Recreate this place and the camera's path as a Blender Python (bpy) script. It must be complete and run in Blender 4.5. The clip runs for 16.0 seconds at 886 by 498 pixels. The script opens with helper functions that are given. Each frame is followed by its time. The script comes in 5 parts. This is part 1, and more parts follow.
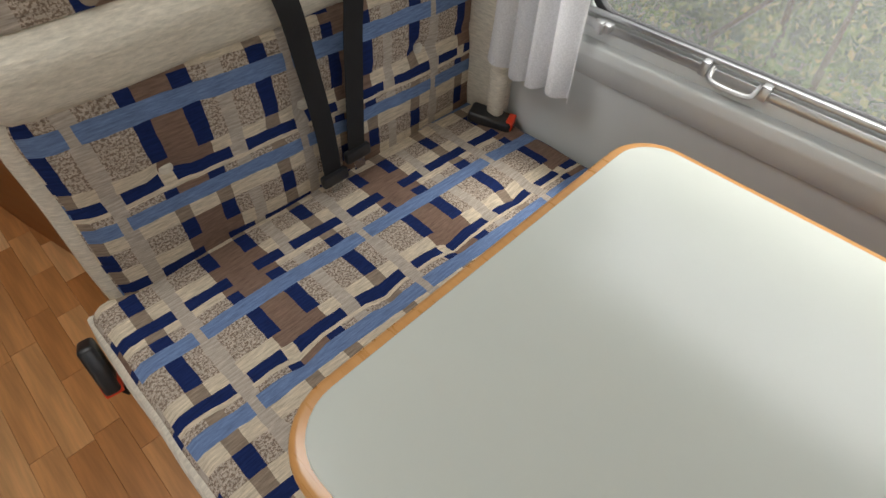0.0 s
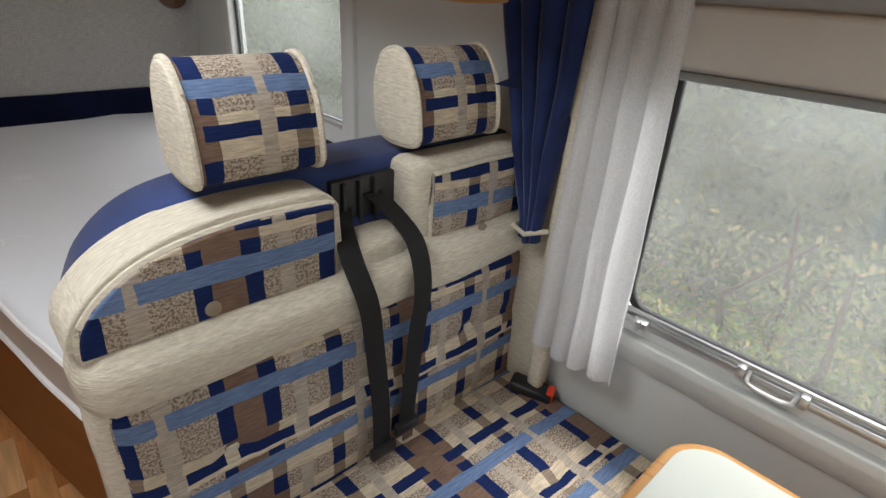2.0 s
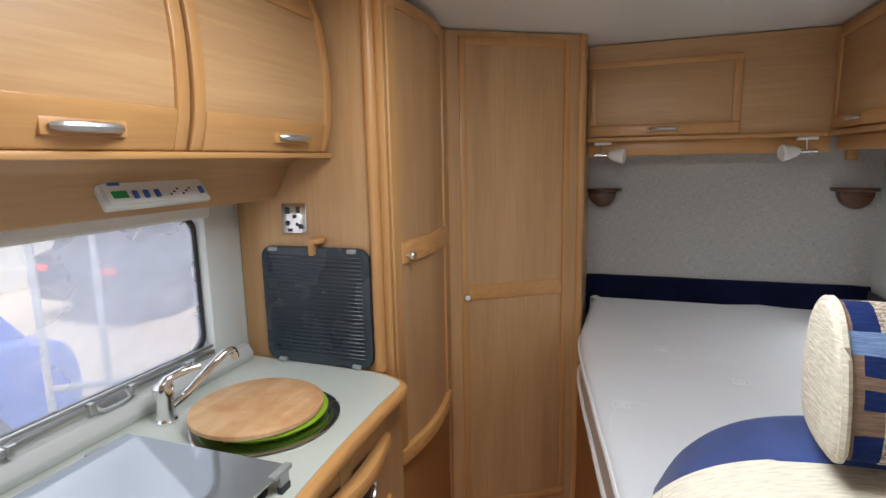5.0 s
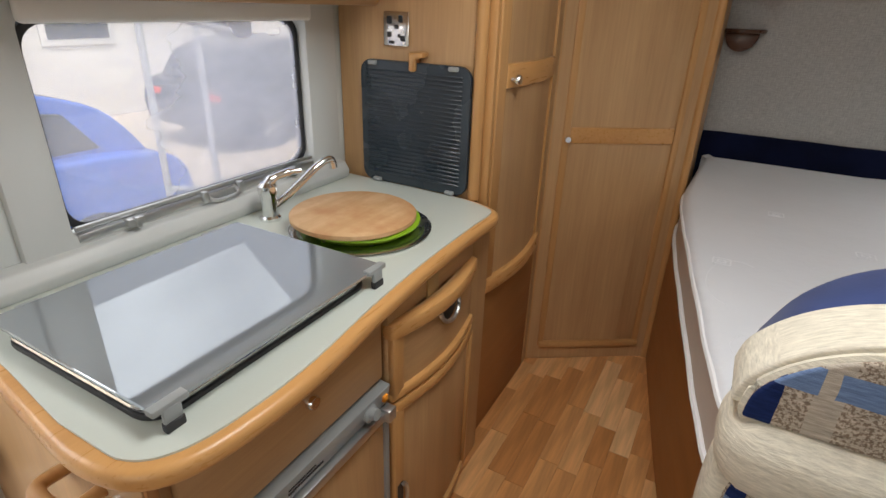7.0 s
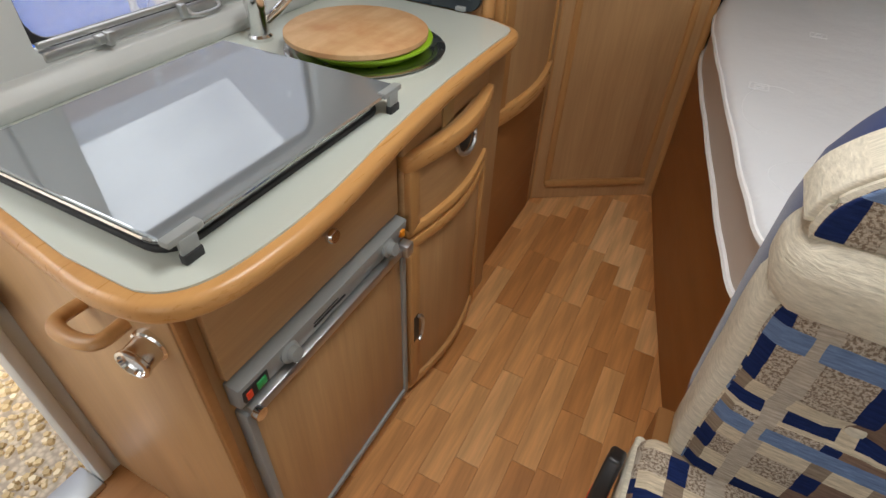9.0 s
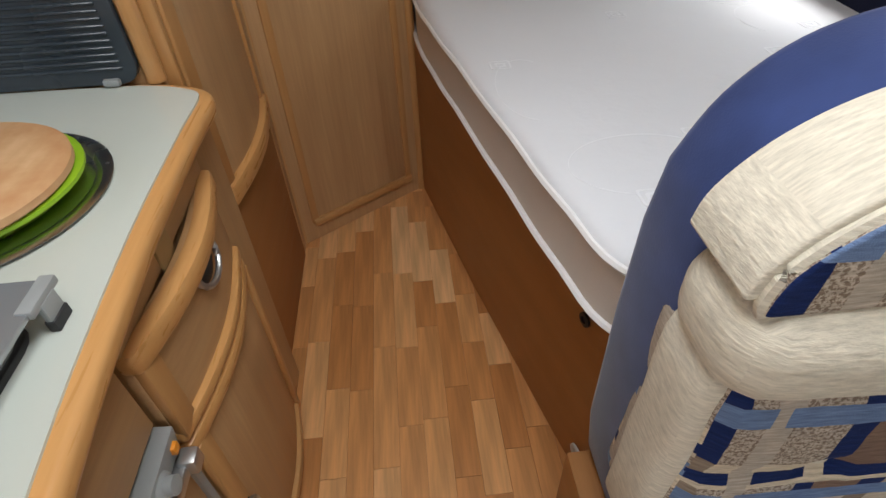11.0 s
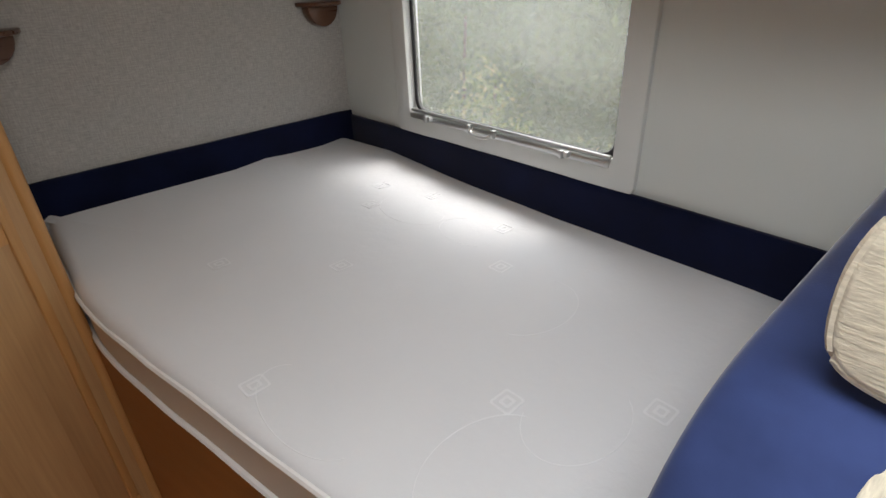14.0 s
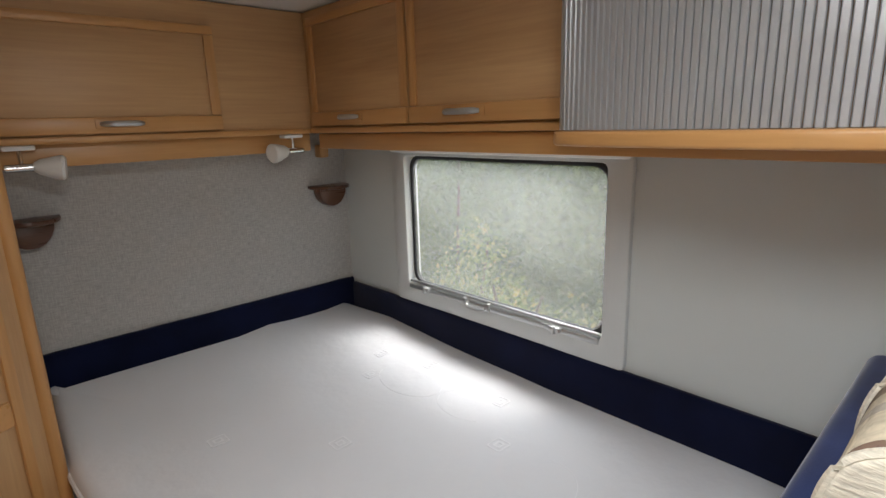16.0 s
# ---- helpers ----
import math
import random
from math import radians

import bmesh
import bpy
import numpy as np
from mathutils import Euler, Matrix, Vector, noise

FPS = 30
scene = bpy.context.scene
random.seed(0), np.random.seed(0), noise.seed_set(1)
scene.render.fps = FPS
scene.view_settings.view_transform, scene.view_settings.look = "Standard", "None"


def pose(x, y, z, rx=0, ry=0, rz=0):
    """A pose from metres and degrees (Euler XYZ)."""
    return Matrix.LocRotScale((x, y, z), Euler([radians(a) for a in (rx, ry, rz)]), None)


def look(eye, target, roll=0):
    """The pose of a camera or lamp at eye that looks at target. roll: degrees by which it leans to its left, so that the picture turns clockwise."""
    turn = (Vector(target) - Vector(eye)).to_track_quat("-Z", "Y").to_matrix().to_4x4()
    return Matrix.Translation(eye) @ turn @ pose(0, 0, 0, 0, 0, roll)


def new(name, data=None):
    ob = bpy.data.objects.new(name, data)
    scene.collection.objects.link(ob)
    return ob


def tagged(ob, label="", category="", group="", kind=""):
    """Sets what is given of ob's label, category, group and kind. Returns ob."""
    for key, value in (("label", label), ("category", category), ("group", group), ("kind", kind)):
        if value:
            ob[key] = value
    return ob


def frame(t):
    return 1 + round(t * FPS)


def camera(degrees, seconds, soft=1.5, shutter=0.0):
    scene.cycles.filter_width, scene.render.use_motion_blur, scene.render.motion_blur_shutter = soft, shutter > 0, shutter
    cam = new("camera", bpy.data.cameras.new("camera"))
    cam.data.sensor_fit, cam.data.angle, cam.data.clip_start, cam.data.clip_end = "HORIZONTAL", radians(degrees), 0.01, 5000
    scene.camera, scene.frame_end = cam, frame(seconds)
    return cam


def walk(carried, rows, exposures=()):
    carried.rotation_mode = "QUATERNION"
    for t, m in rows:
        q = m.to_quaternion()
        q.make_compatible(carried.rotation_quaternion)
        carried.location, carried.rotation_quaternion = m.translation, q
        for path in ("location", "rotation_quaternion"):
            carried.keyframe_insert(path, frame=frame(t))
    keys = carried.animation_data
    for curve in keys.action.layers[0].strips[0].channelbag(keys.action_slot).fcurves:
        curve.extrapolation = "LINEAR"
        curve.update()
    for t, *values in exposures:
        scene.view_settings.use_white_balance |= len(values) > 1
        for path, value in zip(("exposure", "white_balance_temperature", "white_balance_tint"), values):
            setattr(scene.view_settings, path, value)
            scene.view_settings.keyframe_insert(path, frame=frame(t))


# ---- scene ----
cam = camera(79.3, 16.0)
EXPOSURES = [
    (0.0, 0.85, 6600, 10), (1.0, 0.80, 6500, 10), (2.5, 1.0, 6500, 10), (3.5, 1.15, 6400, 10), (5.0, 1.25, 6300, 10),
    (8.0, 1.05, 6850, 10), (10.5, 1.15, 6550, 10), (11.5, 1.15, 6450, 10), (12.5, 1.05, 6400, 10), (14.0, 1.0, 6700, 10), (16.0, 1.1, 6550, 10),
]
PATH = [
    (0, (-0.938, -2.801, 1.303), (0.017, -1.913, -0.213), 2.4),
    (0.5, (-0.97, -2.77, 1.324), (0.099, -1.758, -0.03), 4.3),
    (1, (-0.968, -2.761, 1.369), (0.177, -1.636, 0.176), 4.4),
    (1.5, (-0.973, -2.745, 1.4), (0.226, -1.545, 0.341), 4.2),
    (2, (-0.986, -2.719, 1.44), (0.266, -1.441, 0.545), 3.5),
    (2.5, (-0.995, -2.692, 1.464), (0.202, -1.262, 0.742), 2.3),
    (3, (-0.942, -2.681, 1.504), (0.004, -1.014, 0.936), 1.3),
    (3.5, (-0.929, -2.671, 1.511), (-0.406, -0.79, 1.076), 0.2),
    (4, (-0.919, -2.646, 1.496), (-0.827, -0.679, 1.146), -0.6),
    (4.5, (-0.936, -2.634, 1.491), (-1.235, -0.683, 1.168), -1.3),
    (5, (-0.976, -2.633, 1.5), (-1.621, -0.769, 1.169), -1.2),
    (5.2, (-1.009, -2.627, 1.496), (-1.748, -0.801, 1.151), -0.8),
    (7.5, (-1.014, -2.623, 1.377), (-1.858, -1.105, 0.385), 1.6),
    (8, (-1.017, -2.626, 1.354), (-1.826, -1.19, 0.221), 1.8),
    (10.5, (-1.205, -2.404, 1.311), (-1.396, -0.951, -0.05), -0.1),
    (11, (-1.197, -2.264, 1.302), (-1.101, -0.785, -0.04), -2.7),
    (11.5, (-1.184, -2.104, 1.331), (-0.865, -0.743, -0.1), -1.9),
    (12, (-1.189, -1.956, 1.326), (-0.623, -0.699, -0.123), -3.8),
    (12.5, (-1.193, -1.901, 1.358), (-0.369, -0.733, -0.041), -3.7),
    (13, (-1.182, -1.9, 1.406), (-0.209, -0.7, 0.135), -3.5),
    (13.5, (-1.203, -1.903, 1.438), (-0.12, -0.639, 0.33), -2.8),
    (14, (-1.203, -1.902, 1.469), (-0.039, -0.584, 0.516), -2.4),
    (14.5, (-1.223, -1.911, 1.49), (0.026, -0.566, 0.697), -1.3),
    (15, (-1.234, -1.922, 1.526), (0.065, -0.558, 0.853), -1.5),
    (15.5, (-1.239, -1.923, 1.548), (0.086, -0.534, 0.986), -1.5),
    (16, (-1.239, -1.926, 1.584), (0.083, -0.498, 1.121), -1.8),
]
walk(cam, [(t, look(eye, target, roll)) for t, eye, target, roll in PATH], EXPOSURES)

# ---- world and light ----
world = bpy.data.worlds.new("sky")
scene.world = world
world.use_nodes = True
wn = world.node_tree.nodes
sky = wn.new("ShaderNodeTexSky")
sky.sky_type = "NISHITA"
sky.sun_disc = False
sky.sun_elevation = radians(62)
sky.sun_rotation = radians(124)
sky.air_density, sky.dust_density = 1.0, 4.0
hsv = wn.new("ShaderNodeHueSaturation")
hsv.inputs["Saturation"].default_value = 0.35
world.node_tree.links.new(sky.outputs[0], hsv.inputs["Color"])
world.node_tree.links.new(hsv.outputs[0], wn["Background"].inputs[0])
wn["Background"].inputs[1].default_value = 0.14
sun_data = bpy.data.lights.new("sun", "SUN")
sun_data.energy, sun_data.angle, sun_data.color = 1.2, radians(20), (1.0, 0.96, 0.9)
sun = new("sun", sun_data)
sun.matrix_world = look((6, -4, 14), (0, 0, 0))


def area_lamp(name, x, y, z, w, h, toward, watts):
    """An area lamp that stands in for the sky's light."""
    d = bpy.data.lights.new(name, "AREA")
    d.shape, d.size, d.size_y, d.energy, d.color = "RECTANGLE", w, h, watts, (0.95, 0.98, 1.0)
    o = new(name, d)
    o.matrix_world = look((x, y, z), (x + toward[0], y + toward[1], z + toward[2]))
    return o


area_lamp("daylight_windscreen", -1.05, -4.22, 1.35, 1.5, 0.6, (0, 1, -1.0), 2.2)
# overhead fill added below the ceiling, which has no hatch
area_lamp("overhead_fill", -1.12, -1.95, 1.953, 0.5, 0.5, (0, 0.0, -1), 5.6)
area_lamp("daylight_dinette", 0.42, -2.86, 1.72, 1.1, 0.5, (-1, 0, -1.1), 3.8)
area_lamp("daylight_rear", 0.42, -0.82, 1.85, 0.95, 0.6, (-1, 0, -0.9), 4.8)
area_lamp("daylight_kitchen", -2.55, -1.80, 1.85, 1.5, 1.0, (1, 0, -1.2), 4.4)
area_lamp("daylight_door", -2.40, -2.82, 1.55, 0.6, 0.6, (1, 0, -0.8), 3.0)


# ---- materials ----
def mat(name, col, rough=0.5, metal=0.0, spec=0.5):
    m = bpy.data.materials.new(name)
    m.use_nodes = True
    b = m.node_tree.nodes["Principled BSDF"]
    b.inputs["Base Color"].default_value = (*col, 1)
    b.inputs["Roughness"].default_value = rough
    b.inputs["Metallic"].default_value = metal
    b.inputs["Specular IOR Level"].default_value = spec
    return m


class G:
    """Small node graph writer."""

    def __init__(self, m):
        self.m, self.t = m, m.node_tree
        self.b = self.t.nodes["Principled BSDF"]

    def n(self, kind, **inp):
        node = self.t.nodes.new(kind)
        for k, v in inp.items():
            self.put(node.inputs[k.replace("_", " ")], v)
        return node

    def put(self, sock, v):
        if isinstance(v, bpy.types.NodeSocket):
            self.t.links.new(v, sock)
        else:
            sock.default_value = v

    def math(self, op, a, b=0.0, c=0.0):
        node = self.t.nodes.new("ShaderNodeMath")
        node.operation = op
        for s, v in zip(node.inputs, (a, b, c)):
            self.put(s, v)
        return node.outputs[0]

    def mix(self, f, a, b, blend="MIX"):
        node = self.t.nodes.new("ShaderNodeMix")
        node.data_type = "RGBA"
        node.blend_type = blend
        self.put(node.inputs[0], f)
        self.put(node.inputs[6], a if isinstance(a, bpy.types.NodeSocket) else (*a, 1))
        self.put(node.inputs[7], b if isinstance(b, bpy.types.NodeSocket) else (*b, 1))
        return node.outputs[2]

    def coord(self, scale=(1, 1, 1), kind="Object", rot=(0, 0, 0)):
        tc = self.t.nodes.new("ShaderNodeTexCoord")
        mp = self.t.nodes.new("ShaderNodeMapping")
        mp.inputs["Scale"].default_value = scale
        mp.inputs["Rotation"].default_value = rot
        self.t.links.new(tc.outputs[kind], mp.inputs["Vector"])
        return mp.outputs[0]

    def noise(self, vec, scale, detail=3.0, rough=0.5):
        node = self.n("ShaderNodeTexNoise", Vector=vec, Scale=scale, Detail=detail, Roughness=rough)
        return node.outputs["Fac"]

    def ramp(self, f, stops, mode="LINEAR"):
        node = self.t.nodes.new("ShaderNodeValToRGB")
        r = node.color_ramp
        r.interpolation = mode
        while len(r.elements) < len(stops):
            r.elements.new(0.5)
        for e, (p, c) in zip(r.elements, stops):
            e.position, e.color = p, (*c, 1)
        self.put(node.inputs[0], f)
        return node.outputs[0]

    def bump(self, h, strength=0.3, dist=0.002):
        node = self.n("ShaderNodeBump", Height=h, Strength=strength, Distance=dist)
        self.t.links.new(node.outputs[0], self.b.inputs["Normal"])

    def base(self, c):
        self.t.links.new(c, self.b.inputs["Base Color"])

    def rough(self, v):
        self.t.links.new(v, self.b.inputs["Roughness"])

    def rand(self):
        return self.t.nodes.new("ShaderNodeObjectInfo").outputs["Random"]


def stained(name, col, rough=0.5, spread=0.12, scale=6.0, fine=120.0, bump=0.05, metal=0.0, dist=0.002):
    m = mat(name, col, rough, metal)
    g = G(m)
    v = g.coord()
    a, b = g.noise(v, scale), g.noise(v, fine)
    d = tuple(c * (1 - spread) for c in col)
    l = tuple(min(1, c * (1 + spread * 0.6)) for c in col)
    g.base(g.mix(g.math("ADD", g.math("MULTIPLY", a, 0.7), g.math("MULTIPLY", b, 0.3)), d, l))
    g.rough(g.math("MULTIPLY_ADD", a, 0.2, rough - 0.1))
    if bump:
        g.bump(b, bump, dist)
    return m


def wood(name, dark, light, axis="z", rough=0.42, knots=True):
    m = mat(name, light, rough)
    g = G(m)
    s = {"z": (9, 9, 0.7), "y": (9, 0.7, 9), "x": (0.7, 9, 9)}[axis]
    f = {"z": (60, 60, 2.5), "y": (60, 2.5, 60), "x": (2.5, 60, 60)}[axis]
    q = {"z": (3, 3, 0.6), "y": (3, 0.6, 3), "x": (0.6, 3, 3)}[axis]
    broad = g.noise(g.coord(s), 1.0, 4.0, 0.6)
    fine = g.noise(g.coord(f), 2.0, 3.0, 0.6)
    big = g.noise(g.coord(q), 1.0, 2.0)
    mixf = g.math("ADD", g.math("MULTIPLY", broad, 0.55), g.math("ADD", g.math("MULTIPLY", fine, 0.3), g.math("MULTIPLY", big, 0.3)))
    col = g.ramp(mixf, [(0.36, dark), (0.74, light)])
    if knots:
        vo = g.n("ShaderNodeTexVoronoi", Vector=g.coord(tuple(c * 0.5 for c in q)), Scale=2.6)
        col = g.mix(g.ramp(vo.outputs["Distance"], [(0.0, (0.55,) * 3), (0.06, (0,) * 3)]), col, tuple(c * 0.55 for c in dark))
    g.base(col)
    g.rough(g.math("MULTIPLY_ADD", fine, 0.25, rough - 0.12))
    g.bump(fine, 0.06, 0.001)
    return m


BEECH_D, BEECH_L = (0.37, 0.205, 0.090), (0.58, 0.362, 0.178)
wood_v = wood("beech_upright", BEECH_D, BEECH_L, "z")
wood_y = wood("beech_along", BEECH_D, BEECH_L, "y")
wood_x = wood("beech_across", BEECH_D, BEECH_L, "x")
EDGE_D, EDGE_L = (0.42, 0.210, 0.074), (0.59, 0.325, 0.125)
edge_v = wood("solid_edge_upright", EDGE_D, EDGE_L, "z", 0.33, False)
edge_y = wood("solid_edge_along", EDGE_D, EDGE_L, "y", 0.33, False)
edge_x = wood("solid_edge_across", EDGE_D, EDGE_L, "x", 0.33, False)
rim_wood = wood("worktop_rim_wood", (0.50, 0.245, 0.080), (0.66, 0.355, 0.130), "y", 0.3, False)
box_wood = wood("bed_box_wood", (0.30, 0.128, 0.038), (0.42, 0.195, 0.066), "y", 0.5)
board_wood = wood("chopping_board_wood", (0.50, 0.28, 0.12), (0.72, 0.47, 0.25), "y", 0.6)
g = G(board_wood)
g.base(g.mix(g.ramp(g.noise(g.coord((1, 1, 1)), 11.0, 4.0, 0.6), [(0.45, (0,) * 3), (0.72, (0.8,) * 3)]), g.ramp(g.noise(g.coord((30, 3, 30)), 1.0, 3.0), [(0.3, (0.56, 0.33, 0.155)), (0.7, (0.70, 0.46, 0.25))]), (0.50, 0.235, 0.095)))
dark_wood = wood("dark_shelf_wood", (0.05, 0.02, 0.01), (0.13, 0.055, 0.028), "x", 0.3)

laminate = stained("pale_green_laminate", (0.58, 0.62, 0.565), 0.18, 0.03, 9, 240, 0.02)
wall_vinyl = stained("grey_white_vinyl", (0.59, 0.615, 0.60), 0.55, 0.05, 4, 260, 0.08)
ceiling_vinyl = stained("off_white_vinyl", (0.74, 0.73, 0.69), 0.7, 0.06, 5, 160, 0.25)
frame_plastic = stained("light_grey_plastic", (0.60, 0.62, 0.61), 0.42, 0.05, 8, 200, 0.03)
rubber = stained("black_rubber", (0.025, 0.025, 0.028), 0.6, 0.3, 10, 200, 0.1)
black_plastic = stained("black_plastic", (0.02, 0.02, 0.022), 0.35, 0.2, 20, 200, 0.05)
white_plastic = stained("white_plastic", (0.78, 0.78, 0.76), 0.35, 0.04, 10, 200, 0.02)
grey_plastic = stained("grey_plastic", (0.30, 0.32, 0.32), 0.45, 0.08, 10, 200, 0.04)
red_plastic = mat("red_plastic", (0.75, 0.06, 0.02), 0.4)
green_plastic = mat("green_plastic", (0.02, 0.35, 0.10), 0.4)
orange_plastic = mat("orange_plastic", (0.85, 0.30, 0.02), 0.4)
blue_plastic = mat("blue_plastic", (0.04, 0.12, 0.42), 0.4)
lime_plastic = stained("lime_green_plastic", (0.28, 0.50, 0.02), 0.35, 0.1, 10, 100, 0.02)
aluminium = stained("brushed_aluminium", (0.56, 0.57, 0.57), 0.34, 0.08, 12, 300, 0.04, 0.9)
chrome = stained("chrome", (0.80, 0.80, 0.80), 0.14, 0.04, 12, 100, 0.0, 1.0)
steel = stained("stainless_steel", (0.55, 0.56, 0.56), 0.25, 0.06, 12, 300, 0.03, 1.0)
lid_plastic = stained("dark_slate_plastic", (0.030, 0.042, 0.055), 0.28, 0.2, 8, 160, 0.04)

# smoked glass hob cover
hob_glass = stained("grey_mirrored_glass", (0.40, 0.435, 0.46), 0.1, 0.05, 3, 60, 0.0, 0.6)
g = G(hob_glass)
g.rough(g.math("MULTIPLY_ADD", g.noise(g.coord(), 5.0), 0.04, 0.01))


def hazy(name, veil, col=(0.86, 0.88, 0.88)):
    """Acrylic pane with condensation."""
    m = bpy.data.materials.new(name)
    m.use_nodes = True
    t = m.node_tree
    g = G(m)
    tr = t.nodes.new("ShaderNodeBsdfTransparent")
    tl = t.nodes.new("ShaderNodeBsdfTranslucent")
    gl = t.nodes.new("ShaderNodeBsdfGlossy")
    tl.inputs[0].default_value = (*col, 1)
    gl.inputs["Roughness"].default_value = 0.05
    cloud = g.ramp(g.noise(g.coord((1, 1.1, 2.0)), 1.7, 4.0, 0.55), [(0.34, (0.6,) * 3), (0.66, (1.15,) * 3)])
    fac = g.math("MULTIPLY", cloud, veil)
    m1, m2 = t.nodes.new("ShaderNodeMixShader"), t.nodes.new("ShaderNodeMixShader")
    t.links.new(fac, m1.inputs[0])
    t.links.new(tr.outputs[0], m1.inputs[1])
    t.links.new(tl.outputs[0], m1.inputs[2])
    m2.inputs[0].default_value = 0.05
    t.links.new(m1.outputs[0], m2.inputs[1])
    t.links.new(gl.outputs[0], m2.inputs[2])
    t.links.new(m2.outputs[0], t.nodes["Material Output"].inputs[0])
    return m


pane_misty = hazy("misted_acrylic", 0.24, (0.74, 0.76, 0.74))
pane_dim = hazy("misted_acrylic_rear", 0.22, (0.66, 0.69, 0.66))
pane_clear = hazy("kitchen_acrylic", 0.42, (0.56, 0.58, 0.66))

# fabrics
CREAM, TAUPE = (0.68, 0.59, 0.445), (0.235, 0.155, 0.115)
NAVY, LIGHT, PALE = (0.012, 0.026, 0.110), (0.165, 0.25, 0.44), (0.50, 0.44, 0.37)


# one woven repeat, 0.348 m wide and 0.378 m deep: bands of threads, each with its colour changes along the width
WEAVE = [
    (0.013, "T0 C.08 P.17 C.235 T.42 C.495 T.64 C.72"),
    (0.130, "N0 S.085 P.165 S.245 N.42 B.495 N.64 S.72 P.80 S.87"),
    (0.217, "T0 C.08 P.17 C.235 B.42 C.72 P.80 C.87"),
    (0.283, "N0 P.165 N.235 B.475 N.62 P.785 N.845"),
    (0.325, "T0 C.09 P.165 C.24 B.41 C.72"),
    (0.388, "N0 S.09 P.165 S.245 N.41 B.475 N.63 S.72 P.80 S.87"),
    (0.472, "L0 P.175 L.215"),
    (0.660, "N0 S.085 P.165 S.245 N.42 B.495 N.64 S.72 P.80 S.87"),
    (0.735, "T0 C.08 P.17 C.235 B.44 C.70 P.80 C.87"),
    (0.790, "N0 P.165 N.25 C.43 N.5 P.785 N.87"),
    (0.812, "C0 P.17 C.235"),
    (0.850, "T0 S.08 P.17 S.24 N.41 B.475 N.63 S.72 P.80 S.87"),
    (0.930, "L0 P.175 L.215 L.5"),
    (1.000, "T0 C.08 P.17 C.235 T.42 C.495 T.64 C.72"),
]


def plaid(name, u0, v0, su=1, sv=1, shear=0.05):
    m = mat(name, CREAM, 0.9, 0.0, 0.15)
    g = G(m)
    tc = g.t.nodes.new("ShaderNodeTexCoord")
    sep = g.t.nodes.new("ShaderNodeSeparateXYZ")
    g.t.links.new(tc.outputs["UV"], sep.inputs[0])
    wob = g.math("MULTIPLY", g.math("SUBTRACT", g.noise(g.coord((1, 1, 1), "UV"), 30.0, 1.0), 0.5), 0.005)
    wave = g.math("MULTIPLY", g.math("SUBTRACT", g.noise(g.coord((1, 1, 1), "UV"), 5.0, 1.0), 0.5), 0.016)
    uu, vv = g.math("ADD", sep.outputs[0], wob), g.math("ADD", sep.outputs[1], g.math("ADD", wob, wave))
    uu = g.math("SUBTRACT", uu, u0)
    vv = g.math("MULTIPLY_ADD", uu, shear, g.math("SUBTRACT", vv, v0))
    u = g.math("FRACT", g.math("MULTIPLY_ADD", uu, su / 0.348, 20.0))
    v = g.math("FRACT", g.math("MULTIPLY_ADD", vv, sv / 0.378, 20.0))
    sp_fine = g.noise(g.coord((1, 1, 1), "UV"), 230.0, 2.0, 0.7)
    sp = g.ramp(sp_fine, [(0.45, (0.25, 0.19, 0.145)), (0.53, (0.55, 0.475, 0.39))])
    cols = {"C": CREAM, "T": (0.30, 0.235, 0.175), "B": TAUPE, "N": NAVY, "L": LIGHT, "P": PALE, "S": (1.0, 0.0, 1.0)}
    out = None
    for top, text in reversed(WEAVE):
        stops = [(float(w[1:]), cols[w[0]]) for w in text.split()]
        row = g.ramp(u, stops, "CONSTANT")
        out = row if out is None else g.mix(g.math("LESS_THAN", v, top), out, row)
    s2 = g.t.nodes.new("ShaderNodeSeparateColor")
    g.t.links.new(out, s2.inputs[0])
    is_sp = g.math("MULTIPLY", g.math("GREATER_THAN", s2.outputs[0], 0.95), g.math("LESS_THAN", s2.outputs[1], 0.05))
    col = g.mix(is_sp, out, sp)
    yarn = g.noise(g.coord((30, 260, 1), "UV"), 1.0, 3.0, 0.7)
    col = g.mix(1.0, col, g.ramp(yarn, [(0.25, (0.55,) * 3), (0.6, (1.0,) * 3), (0.8, (1.3,) * 3)]), "MULTIPLY")
    g.base(col)
    weave = g.math("ADD", yarn, g.math("MULTIPLY", g.noise(g.coord((1, 1, 1), "UV"), 700.0, 1.0), 0.6))
    g.bump(weave, 0.55, 0.0018)
    return m


plaid_seat = plaid("plaid_upholstery_seat", -0.942, -2.02, 1, -1)
plaid_back = plaid("plaid_upholstery_back", -0.936, 0.998, 1, -1)
plaid_upper = plaid("plaid_upholstery_upper", -0.935, 1.214, 1, -1, 0.02)
plaid_upper_wall = plaid("plaid_upholstery_upper_wall", -0.235, 1.198, 1, -1, 0.03)
plaid_rest = plaid("plaid_upholstery_headrest", 0.190, -0.004, -1, 1.14, 0.0)


def chenille(name, col, scale=(14, 150, 14), kind="UV"):
    m = mat(name, col, 0.92, 0.0, 0.12)
    g = G(m)
    w = g.noise(g.coord(scale, kind), 1.0, 3.0, 0.65)
    g.base(g.mix(g.ramp(w, [(0.3, (0.0,) * 3), (0.7, (1.0,) * 3)]), tuple(c * 0.74 for c in col), tuple(min(1, c * 1.08) for c in col)))
    g.bump(w, 0.7, 0.003)
    return m


cream_fabric = chenille("cream_chenille", (0.70, 0.65, 0.54), (45, 230, 45))


